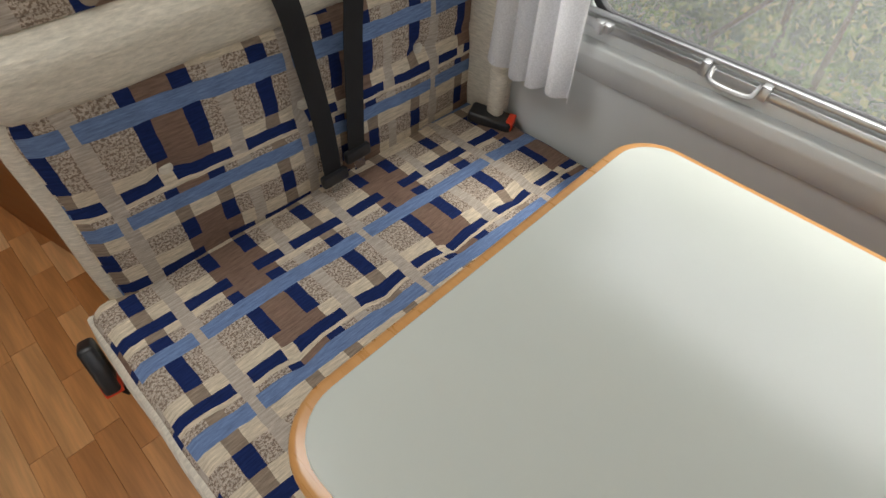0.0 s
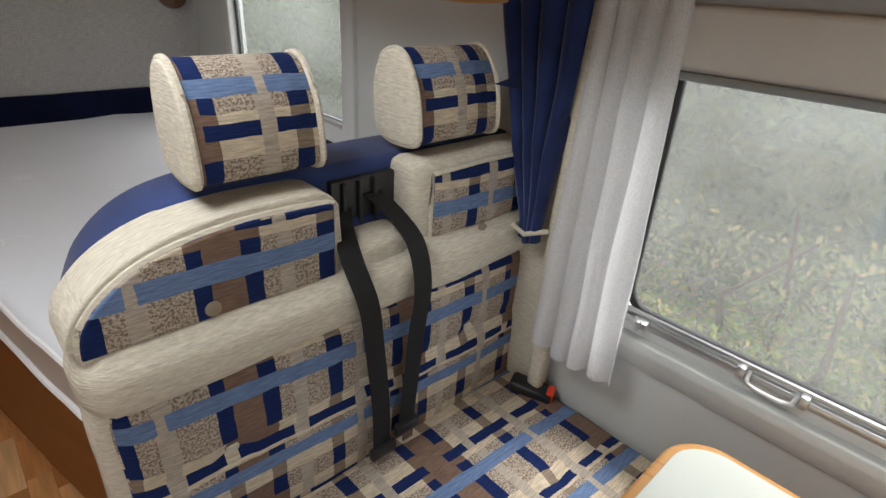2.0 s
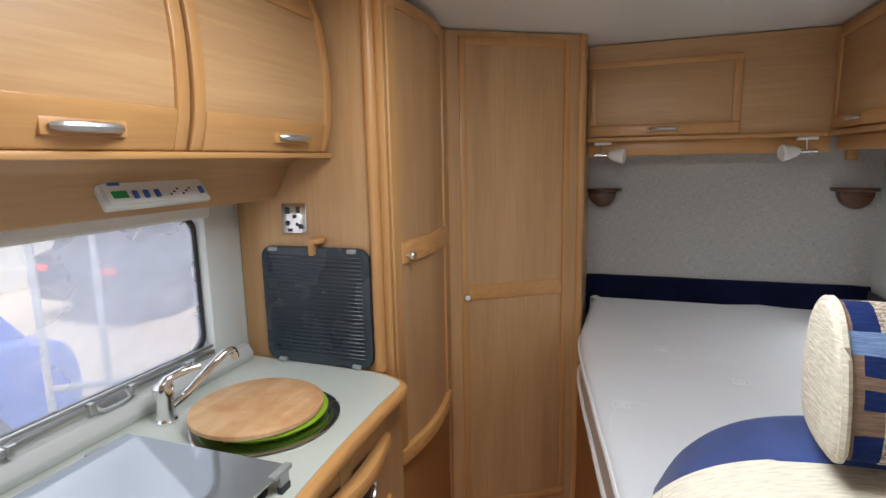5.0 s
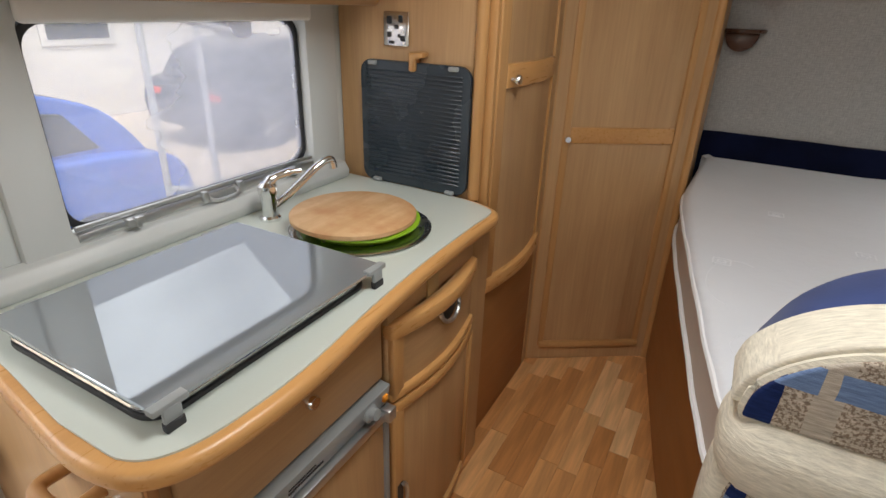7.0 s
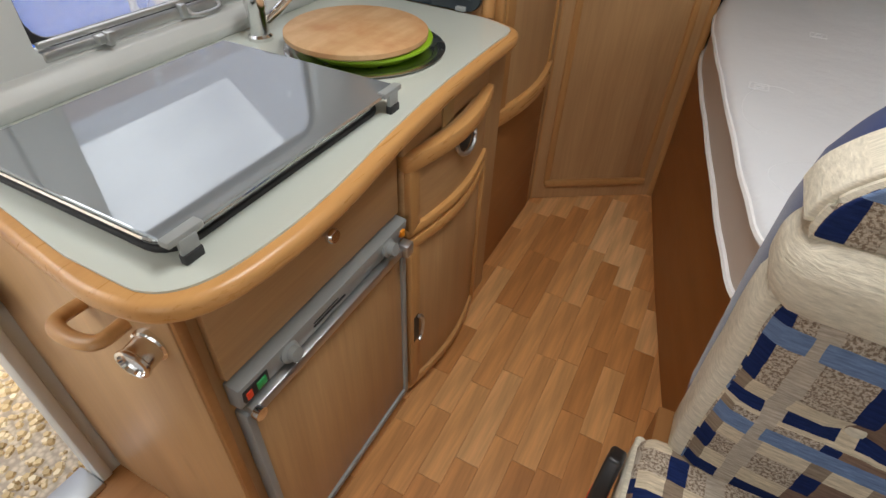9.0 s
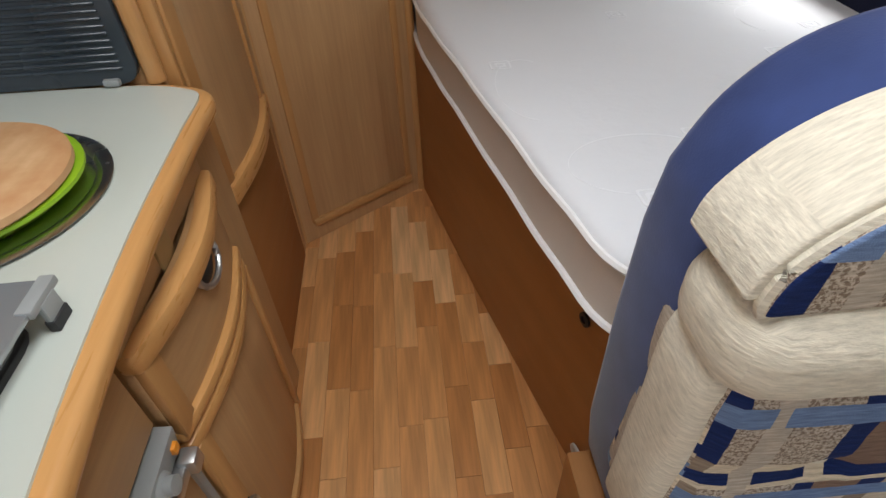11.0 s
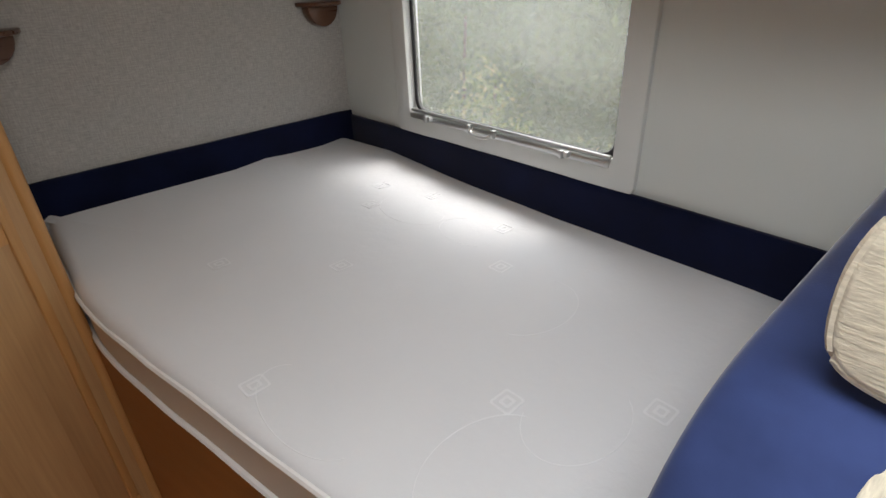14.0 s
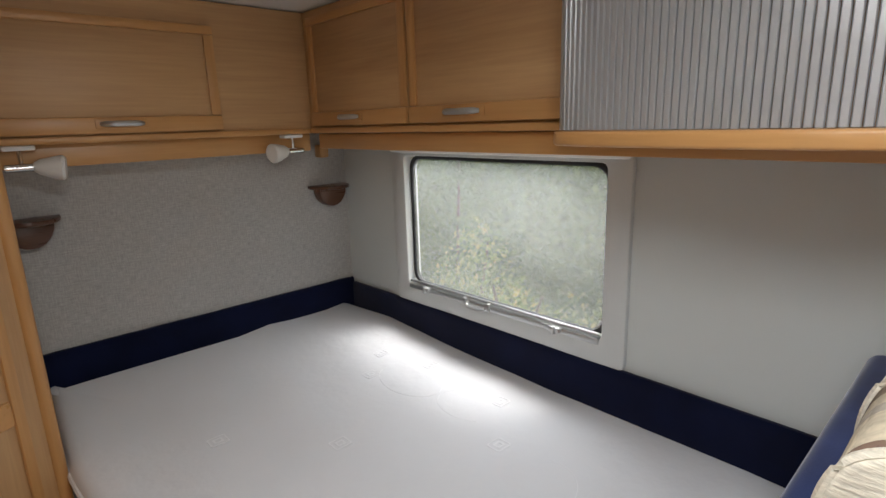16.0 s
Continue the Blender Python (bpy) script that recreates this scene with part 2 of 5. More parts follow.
button_cloth = stained("taupe_button_cloth", (0.33, 0.27, 0.205), 0.9, 0.2, 40, 400, 0.3)


def velour(name, col):
    m = mat(name, col, 0.85, 0.0, 0.1)
    g = G(m)
    g.b.inputs["Sheen Weight"].default_value = 0.35
    g.b.inputs["Sheen Roughness"].default_value = 0.4
    v = g.coord()
    a, b = g.noise(v, 7.0, 4.0), g.noise(v, 400.0, 1.0)
    g.base(g.mix(g.ramp(a, [(0.35, (0,) * 3), (0.7, (1,) * 3)]), tuple(c * 0.75 for c in col), tuple(c * 1.3 for c in col)))
    g.bump(b, 0.2, 0.001)
    return m


navy_velour = velour("navy_velour", (0.036, 0.057, 0.165))
navy_cloth = velour("navy_curtain_cloth", (0.018, 0.029, 0.095))
navy_dark = velour("dark_navy_felt", (0.004, 0.0065, 0.027))
mattress_top = stained("white_quilted_ticking", (0.73, 0.75, 0.79), 0.8, 0.05, 5, 420, 0.15)
g = G(mattress_top)
g.bump(g.math("ADD", g.noise(g.coord((1, 1, 1)), 9.0, 4.0, 0.6), g.math("MULTIPLY", g.noise(g.coord(), 420.0, 1.0), 0.05)), 0.35, 0.012)
mattress_side = stained("beige_mattress_border", (0.60, 0.53, 0.47), 0.85, 0.1, 6, 300, 0.2)
piping_cloth = stained("white_piping", (0.82, 0.82, 0.83), 0.8, 0.06, 30, 300, 0.2)
strap = stained("black_webbing", (0.006, 0.006, 0.007), 0.7, 0.2, 30, 500, 0.25)


def fabric_wall():
    m = mat("grey_wall_fabric", (0.42, 0.41, 0.39), 0.92, 0, 0.1)
    g = G(m)
    a = g.noise(g.coord((40, 40, 260)), 1.0, 2.0)
    b = g.noise(g.coord((260, 260, 40)), 1.0, 2.0)
    c = g.noise(g.coord(), 2.5, 3.0)
    f = g.math("ADD", g.math("MULTIPLY", g.math("ADD", a, b), 0.42), g.math("MULTIPLY", c, 0.16))
    g.base(g.ramp(f, [(0.32, (0.33, 0.32, 0.31)), (0.66, (0.52, 0.51, 0.49))]))
    g.bump(f, 0.5, 0.002)
    return m


wall_cloth = fabric_wall()


def sheer():
    m = bpy.data.materials.new("white_sheer_voile")
    m.use_nodes = True
    t = m.node_tree
    g = G(m)
    d, tl, tr = (t.nodes.new(k) for k in ("ShaderNodeBsdfDiffuse", "ShaderNodeBsdfTranslucent", "ShaderNodeBsdfTransparent"))
    d.inputs[0].default_value = tl.inputs[0].default_value = (0.94, 0.94, 0.95, 1)
    a, b = t.nodes.new("ShaderNodeMixShader"), t.nodes.new("ShaderNodeMixShader")
    a.inputs[0].default_value = 0.62
    t.links.new(d.outputs[0], a.inputs[1])
    t.links.new(tl.outputs[0], a.inputs[2])
    t.links.new(g.math("MULTIPLY_ADD", g.noise(g.coord((1, 1, 1)), 300.0, 1.0), 0.3, 0.10), b.inputs[0])
    t.links.new(a.outputs[0], b.inputs[1])
    t.links.new(tr.outputs[0], b.inputs[2])
    t.links.new(b.outputs[0], t.nodes["Material Output"].inputs[0])
    return m


voile = sheer()


def plank_mat():
    m = mat("parquet_strip", (0.4, 0.2, 0.08), 0.38)
    g = G(m)
    r = g.rand()
    tone = g.ramp(r, [(0.0, (0.52, 0.225, 0.072)), (0.4, (0.64, 0.30, 0.105)), (0.75, (0.74, 0.39, 0.155)), (1.0, (0.86, 0.54, 0.27))])
    grain = g.noise(g.coord((38, 2.6, 1)), 1.0, 4.0, 0.6)
    tone = g.mix(1.0, tone, g.ramp(grain, [(0.3, (0.70,) * 3), (0.65, (1.14,) * 3)]), "MULTIPLY")
    g.base(tone)
    g.rough(g.math("MULTIPLY_ADD", grain, 0.2, 0.28))
    g.bump(grain, 0.05, 0.001)
    return m


parquet = plank_mat()


# ---- mesh helpers ----
ORG = {}


def thing(name, label, category, base, group="", kind=""):
    e = new(name)
    e.location = base
    e.empty_display_size = 0.05
    ORG[e.name] = Vector(base)
    return tagged(e, label, category, group, kind)


def lay_uv(bm):
    uv = bm.loops.layers.uv.verify()
    for f in bm.faces:
        n = f.normal
        ax = max(range(3), key=lambda i: abs(n[i]))
        for l in f.loops:
            c = l.vert.co
            l[uv].uv = (c.x, c.y) if ax == 2 else ((c.y, c.z) if ax == 0 else (c.x, c.z))


def part(name, bm, material, parent=None, label="", smooth=True, angle=40):
    bm.normal_update()
    lay_uv(bm)
    me = bpy.data.meshes.new(name)
    bm.to_mesh(me)
    bm.free()
    me.materials.append(material)
    if smooth:
        for p in me.polygons:
            p.use_smooth = True
        me.set_sharp_from_angle(angle=radians(angle))
    o = new(name, me)
    if parent is not None:
        o.parent = parent
        o.location = -ORG[parent.name]
    ORG[o.name] = Vector((0, 0, 0))
    if label:
        o["label"] = label
    return o


def bevel_all(bm, r, seg, geom=None, ang=25):
    if r <= 0:
        return
    edges = [e for e in (geom or bm.edges) if e.is_manifold and e.calc_face_angle(0) > radians(ang)]
    bmesh.ops.bevel(bm, geom=edges, offset=r, segments=seg, affect="EDGES", profile=0.5, clamp_overlap=True)


def box(x0, x1, y0, y1, z0, z1, r=0.0, seg=2, bm=None):
    out = bm or bmesh.new()
    b = bmesh.new()
    bmesh.ops.create_cube(b, size=1)
    for v in b.verts:
        v.co = Vector(((x0 + x1) / 2 + v.co.x * abs(x1 - x0), (y0 + y1) / 2 + v.co.y * abs(y1 - y0), (z0 + z1) / 2 + v.co.z * abs(z1 - z0)))
    bevel_all(b, r, seg)
    return join(out, b)


def join(out, b):
    me = bpy.data.meshes.new("tmp")
    b.to_mesh(me)
    b.free()
    out.from_mesh(me)
    bpy.data.meshes.remove(me)
    return out


def slab(pts, axis, a, b, r=0.0, seg=2, bm=None, ang=25):
    """Outline in a plane, pushed along axis from a to b. Axis z: (x, y); y: (x, z); x: (y, z)."""
    out = bm or bmesh.new()
    m = bmesh.new()

    def at(p, d):
        return {"z": (p[0], p[1], d), "y": (p[0], d, p[1]), "x": (d, p[0], p[1])}[axis]

    lo, hi = [m.verts.new(at(p, a)) for p in pts], [m.verts.new(at(p, b)) for p in pts]
    m.faces.new(lo[::-1])
    m.faces.new(hi)
    k = len(pts)
    for i in range(k):
        m.faces.new((lo[i], lo[(i + 1) % k], hi[(i + 1) % k], hi[i]))
    bmesh.ops.recalc_face_normals(m, faces=m.faces)
    bevel_all(m, r, seg, None, ang)
    return join(out, m)


def rrect(a0, a1, b0, b1, r, n=5):
    pts = []
    for ca, cb, s in ((a1 - r, b1 - r, 0), (a0 + r, b1 - r, 90), (a0 + r, b0 + r, 180), (a1 - r, b0 + r, 270)):
        for i in range(n + 1):
            t = radians(s + 90 * i / n)
            pts.append((ca + r * math.cos(t), cb + r * math.sin(t)))
    return pts


def ring(outer, inner, axis, a, b, r=0.0, bm=None, seg=2):
    out = bm or bmesh.new()
    m = bmesh.new()

    def at(p, d):
        return {"z": (p[0], p[1], d), "y": (p[0], d, p[1]), "x": (d, p[0], p[1])}[axis]

    k = len(outer)
    v = [[m.verts.new(at(p, d)) for p in loop] for loop in (outer, inner) for d in (a, b)]
    for i in range(k):
        j = (i + 1) % k
        for p, q in ((0, 1), (1, 3), (3, 2), (2, 0)):
            m.faces.new((v[p][i], v[p][j], v[q][j], v[q][i]))
    bmesh.ops.recalc_face_normals(m, faces=m.faces)
    bevel_all(m, r, seg, None, 50)
    return join(out, m)


def spline(pts, n=8, closed=False):
    """Catmull-Rom through the points."""
    p = [Vector(q) for q in pts]
    k = len(p)
    out = []
    for i in range(k if closed else k - 1):
        a, b, c, d = (p[(i + j) % k] if closed else p[min(max(i + j, 0), k - 1)] for j in (-1, 0, 1, 2))
        for s in range(n):
            t = s / n
            out.append(0.5 * ((2 * b) + (c - a) * t + (2 * a - 5 * b + 4 * c - d) * t * t + (3 * b - a - 3 * c + d) * t ** 3))
    if not closed:
        out.append(p[-1])
    return out


def tube(pts, r, n=8, bm=None, flat=1.0, side=None):
    """A round or flattened bar along the points."""
    out = bm or bmesh.new()
    pts = [Vector(p) for p in pts]
    rings = []
    for i, p in enumerate(pts):
        d = (pts[min(i + 1, len(pts) - 1)] - pts[max(i - 1, 0)]).normalized()
        s = Vector(side) if side else (Vector((0, 0, 1)) if abs(d.z) < 0.9 else Vector((1, 0, 0)))
        a = d.cross(s).normalized()
        b = a.cross(d).normalized()
        rr = r[i] if isinstance(r, (list, tuple)) else r
        rings.append([out.verts.new(p + a * rr * flat * math.cos(2 * math.pi * j / n) + b * rr * math.sin(2 * math.pi * j / n)) for j in range(n)])
    for x, y in zip(rings, rings[1:]):
        for j in range(n):
            out.faces.new((x[j], x[(j + 1) % n], y[(j + 1) % n], y[j]))
    out.faces.new(rings[0][::-1])
    out.faces.new(rings[-1])
    bmesh.ops.recalc_face_normals(out, faces=out.faces)
    return out


def lathe(profile, centre=(0, 0, 0), axis=(0, 0, 1), n=24, bm=None):
    """Profile of (radius, along) turned about the axis."""
    out = bm or bmesh.new()
    q = Vector((0, 0, 1)).rotation_difference(Vector(axis).normalized())
    rings = []
    for r, h in profile:
        rings.append([out.verts.new(Vector(centre) + q @ Vector((max(r, 1e-4) * math.cos(2 * math.pi * j / n), max(r, 1e-4) * math.sin(2 * math.pi * j / n), h))) for j in range(n)])
    for a, b in zip(rings, rings[1:]):
        for j in range(n):
            out.faces.new((a[j], a[(j + 1) % n], b[(j + 1) % n], b[j]))
    out.faces.new(rings[0][::-1])
    out.faces.new(rings[-1])
    bmesh.ops.recalc_face_normals(out, faces=out.faces)
    return out


def cushion(x0, x1, y0, y1, z0, z1, r, puff=(0, 0, 0), cuts=22, dents=(), face=None, wob=0.004):
    """A soft rounded block. dents: (x, y, z, radius, depth, axis)."""
    bm = bmesh.new()
    bmesh.ops.create_cube(bm, size=2)
    bmesh.ops.subdivide_edges(bm, edges=bm.edges[:], cuts=cuts, use_grid_fill=True)
    c = Vector(((x0 + x1) / 2, (y0 + y1) / 2, (z0 + z1) / 2))
    h = Vector((abs(x1 - x0) / 2, abs(y1 - y0) / 2, abs(z1 - z0) / 2))
    for v in bm.verts:
        u = v.co.copy()
        p = Vector([u[i] * h[i] for i in range(3)])
        core = Vector([max(-(h[i] - r), min(h[i] - r, p[i])) for i in range(3)])
        d = p - core
        if d.length > 1e-6:
            p = core + d.normalized() * r * min(1.0, max(abs(x) for x in d) / r)
        for i in range(3):
            if puff[i]:
                j, k = [q for q in range(3) if q != i]
                p[i] += math.copysign(1, u[i]) * (abs(u[i]) ** 4) * puff[i] * (1 - u[j] ** 4) * (1 - u[k] ** 4)
        w = c + p
        for dx, dy, dz, rad, dep, ax in dents:
            t = (w - Vector((dx, dy, dz))).length / rad
            if t < 3:
                sgn = math.copysign(1, w[ax] - c[ax])
                w[ax] -= sgn * dep * math.exp(-t * t * 1.6)
        w += Vector((noise.noise(w * 9), noise.noise(w * 9 + Vector((7, 0, 0))), noise.noise(w * 9 + Vector((0, 7, 0))))) * wob
        v.co = w
    bmesh.ops.recalc_face_normals(bm, faces=bm.faces)
    return bm


def wall(name, axis, a, b, u0, u1, v0, v1, holes, material, label):
    """A wall with openings: cells between the holes' edges. axis x: u is y; axis y: u is x; v is z."""
    us = sorted({u0, u1, *[h[0] for h in holes], *[h[1] for h in holes]})
    vs = sorted({v0, v1, *[h[2] for h in holes], *[h[3] for h in holes]})
    bm = bmesh.new()
    for p, q in zip(us, us[1:]):
        for s, t in zip(vs, vs[1:]):
            m, k = (p + q) / 2, (s + t) / 2
            if any(h[0] < m < h[1] and h[2] < k < h[3] for h in holes):
                continue
            if axis == "x":
                box(a, b, p, q, s, t, bm=bm)
            else:
                box(p, q, a, b, s, t, bm=bm)
    bmesh.ops.remove_doubles(bm, verts=bm.verts, dist=1e-5)
    return tagged(part(name, bm, material, smooth=False), label, "wall", kind="structure")

# ---- structure ----
XL, YF, ZC = -2.10, -4.3, 1.96
REAR_WIN = (-1.225, -0.405, 0.985, 1.475)
DIN_WIN = (-3.45, -2.275, 0.815, 1.40)
KIT_WIN = (-2.14, -1.45, 0.965, 1.37)
DOOR = (-3.10, -2.402, -0.02, 1.85)
wall("wall_right", "x", 0.0, 0.05, YF - 0.05, 0.05, -0.1, ZC, [REAR_WIN, DIN_WIN], wall_vinyl, "pale grey vinyl-lined side wall with two windows")
wall("wall_left", "x", XL - 0.05, XL, YF - 0.05, 0.05, -0.1, ZC, [KIT_WIN, DOOR], wall_vinyl, "pale grey vinyl-lined wall with kitchen window and doorway")
wall("wall_rear", "y", 0.0, 0.05, XL, 0.0, -0.1, ZC, [], wall_cloth, "grey woven-fabric covered rear wall")
WIND = (-1.85, -0.25, 0.95, 1.65)
wall("wall_front", "y", YF - 0.05, YF, XL, 0.0, -0.1, ZC, [WIND], wall_vinyl, "plain pale front wall with a wide windscreen opening")
tagged(part("floor", box(XL, 0, YF, 0, -0.08, -0.005), box_wood, smooth=False), "wood-strip patterned floor", "floor", kind="structure")
tagged(part("ceiling", box(XL - 0.05, 0.05, YF - 0.05, 0.05, ZC, ZC + 0.05), ceiling_vinyl, smooth=False), "off-white vinyl ceiling", "ceiling", kind="structure")


def latch(parent, x, y, z, s):
    bm = box(x, x + s * 0.022, y - 0.018, y + 0.018, z - 0.008, z + 0.008, 0.003)
    box(x + s * 0.012, x + s * 0.030, y - 0.006, y + 0.006, z - 0.012, z + 0.012, 0.003, bm=bm)
    part("latch", bm, aluminium, parent)


def window(name, label, x, s, hole, outer, pane_mat, latches, handle):
    """A hinged acrylic window in its plastic frame. s: +1 when the room lies towards +x."""
    y0, y1, z0, z1 = hole
    w = thing(name, label, "window", (x, (y0 + y1) / 2, z0), kind="structure")
    o = rrect(*outer, 0.025)
    i = rrect(y0 + 0.004, y1 - 0.004, z0 + 0.004, z1 - 0.004, 0.02)
    part("window_frame", ring(o, i, "x", x - s * 0.03, x + s * 0.016, 0.005), frame_plastic, w)
    a = rrect(y0 + 0.005, y1 - 0.005, z0 + 0.005, z1 - 0.005, 0.045)
    b = rrect(y0 + 0.017, y1 - 0.017, z0 + 0.017, z1 - 0.017, 0.045)
    part("rubber_seal", ring(a, b, "x", x - s * 0.030, x - s * 0.012, 0.003), rubber, w)
    p = part("pane", slab(rrect(y0 + 0.012, y1 - 0.012, z0 + 0.012, z1 - 0.012, 0.05), "x", x - s * 0.022, x - s * 0.018), pane_mat, w, smooth=False)
    p.visible_shadow = False
    bm = box(x + s * 0.002, x + s * 0.020, y0 + 0.01, y1 - 0.01, z0 - 0.006, z0 + 0.012, 0.004)
    box(x + s * 0.004, x + s * 0.014, y0 + 0.01, y1 - 0.01, z0 + 0.016, z0 + 0.026, 0.003, bm=bm)
    part("bottom_rail", bm, aluminium, w)
    for y in latches:
        latch(w, x + s * 0.014, y, z0 + 0.008, s)
    if handle is not None:
        bm = tube(spline([(x + s * 0.012, handle - 0.04, z0 + 0.012), (x + s * 0.032, handle - 0.036, z0 - 0.002), (x + s * 0.036, handle, z0 - 0.005), (x + s * 0.032, handle + 0.036, z0 - 0.002), (x + s * 0.012, handle + 0.04, z0 + 0.012)], 5), 0.005)
        box(x + s * 0.012, x + s * 0.030, handle - 0.06, handle - 0.045, z0 - 0.004, z0 + 0.022, 0.003, bm=bm)
        box(x + s * 0.012, x + s * 0.030, handle + 0.045, handle + 0.06, z0 - 0.004, z0 + 0.022, 0.003, bm=bm)
        part("handle", bm, aluminium, w)
    return w


w1 = window("window_1", "misted acrylic window in a pale grey plastic frame above the bed", 0, -1, REAR_WIN, (-1.29, -0.34, 0.918, 1.50), pane_dim, (-0.52, -1.08), -0.765)
part("blind_cassette", box(-0.035, -0.003, -1.285, -0.35, 1.482, 1.515, 0.010, 3), white_plastic, w1)
w2 = window("window_2", "large misted acrylic window with aluminium rail beside the table", 0, -1, DIN_WIN, (-3.50, -2.24, 0.785, 1.455), pane_misty, (-2.34, -2.98), -2.596)
part("roller_blind", box(-0.045, -0.017, -3.45, -2.28, 1.325, 1.43, 0.012, 3), ceiling_vinyl, w2, "cream roller blind pulled slightly down")
part("blind_bar", box(-0.05, -0.02, -3.45, -2.28, 1.312, 1.327, 0.005, 2), grey_plastic, w2)
w3 = window("window_3", "acrylic kitchen window in a pale grey frame", XL, 1, KIT_WIN, (-2.225, -1.335, 0.915, 1.41), pane_clear, (-1.56, -2.02), -1.79)
part("roller_blind", box(XL + 0.017, XL + 0.04, -2.14, -1.45, 1.355, 1.40, 0.01, 3), white_plastic, w3)

# sill mouldings
sill = slab([(0.0, 0.70), (-0.012, 0.705), (-0.030, 0.735), (-0.040, 0.765), (-0.034, 0.785), (0.0, 0.79)], "y", -4.2, -2.13, 0.004, 2)
tagged(part("trim_window_ledge", sill, wall_vinyl), "rounded pale grey ledge below the window", "ledge", kind="structure")
sill = slab([(XL, 0.90), (XL + 0.045, 0.902), (XL + 0.05, 0.925), (XL + 0.035, 0.95), (XL, 0.955)], "y", -2.38, -1.335, 0.004, 2)
tagged(part("trim_kitchen_ledge", sill, frame_plastic), "rounded pale ledge below the kitchen window", "ledge", kind="structure")
tagged(part("trim_door_jamb", box(XL - 0.055, XL + 0.012, -2.425, -2.3985, 0.0, 1.9, 0.006), frame_plastic), "pale grey plastic entrance door jamb", "door frame", kind="structure")
tagged(part("trim_door_sill", box(XL - 0.07, XL + 0.02, -3.10, -2.426, -0.03, 0.012, 0.006), aluminium), "aluminium entrance door threshold", "threshold", kind="structure")

ck = thing("screen_catch", "black plastic door screen catch on the entrance jamb", "door catch", (-2.03, -2.40, 0.6))
part("body", box(-2.10, -2.03, -2.452, -2.40, 0.60, 0.75, 0.02, 4), black_plastic, ck)
part("chrome_ring", lathe([(0.018, 0), (0.018, 0.006), (0.012, 0.007), (0.0, 0.005)], (-1.99, -2.376, 0.835), (0, -1, 0), 18), chrome, ck)

# navy edging round the bed
tagged(part("trim_bed_rear", cushion(-1.15, -0.004, -0.022, -0.002, 0.66, 0.942, 0.008, cuts=14, wob=0.002), navy_dark), "dark navy felt edging strip on the rear wall", "edging", kind="structure")
tagged(part("trim_bed_side", cushion(-0.022, -0.002, -1.75, -0.024, 0.66, 0.926, 0.008, cuts=14, wob=0.002), navy_dark), "dark navy felt edging strip along the side wall", "edging", kind="structure")


# ---- bed ----
from mathutils.bvhtree import BVHTree

bed = thing("bed_base", "brown wood-grain bed base along the side wall", "bed base", (-0.6, -0.9, 0))
side = [(-1.150, -0.42), (-1.018, -1.032), (-0.892, -1.56), (-0.850, -1.72), (0, -1.72), (0, 0), (-1.150, 0)]
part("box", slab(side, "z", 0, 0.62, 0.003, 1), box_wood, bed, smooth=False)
d = Vector((0.126, -0.528, 0)).normalized()
nrm = Vector((-0.528, -0.126, 0)).normalized()


def on_side(t, z, out):
    return Vector((-1.018, -1.032, z)) + d * t + nrm * out


part("vent", lathe([(0.022, 0), (0.022, 0.004), (0.017, 0.006), (0.010, 0.005), (0.010, 0.001), (0.0, 0.001)], on_side(0.664, 0.085, 0.002), nrm), frame_plastic, bed, "small round cream air vent")
part("grommet", lathe([(0.016, 0), (0.016, 0.005), (0.009, 0.006), (0.009, -0.002), (0.0, -0.002)], on_side(0.594, 0.49, 0.002), nrm), rubber, bed)
outline = [(-0.035, -0.03), (-0.55, -0.028), (-1.075, -0.028), (-1.122, -0.060), (-1.132, -0.30), (-1.138, -0.52), (-1.108, -0.76), (-1.062, -1.02), (-0.997, -1.38), (-0.951, -1.62), (-0.905, -1.765), (-0.80, -1.79), (-0.03, -1.785)]
mat_thing = thing("mattress", "white quilted mattress with beige border and piping on the bed base", "mattress", (-0.6, -0.9, 0.62))
pl = [(v.x, v.y) for v in spline([(*p, 0) for p in outline], 5, True)]
cen = Vector((-0.55, -0.85))


def inset(pts, k):
    out = []
    n = len(pts)
    for i in range(n):
        a, b = Vector(pts[i - 1]), Vector(pts[(i + 1) % n])
        t = (b - a).normalized()
        nn = Vector((-t.y, t.x))
        p = Vector(pts[i])
        if (cen - p).dot(nn) < 0:
            nn = -nn
        out.append(tuple(p + nn * k))
    return out


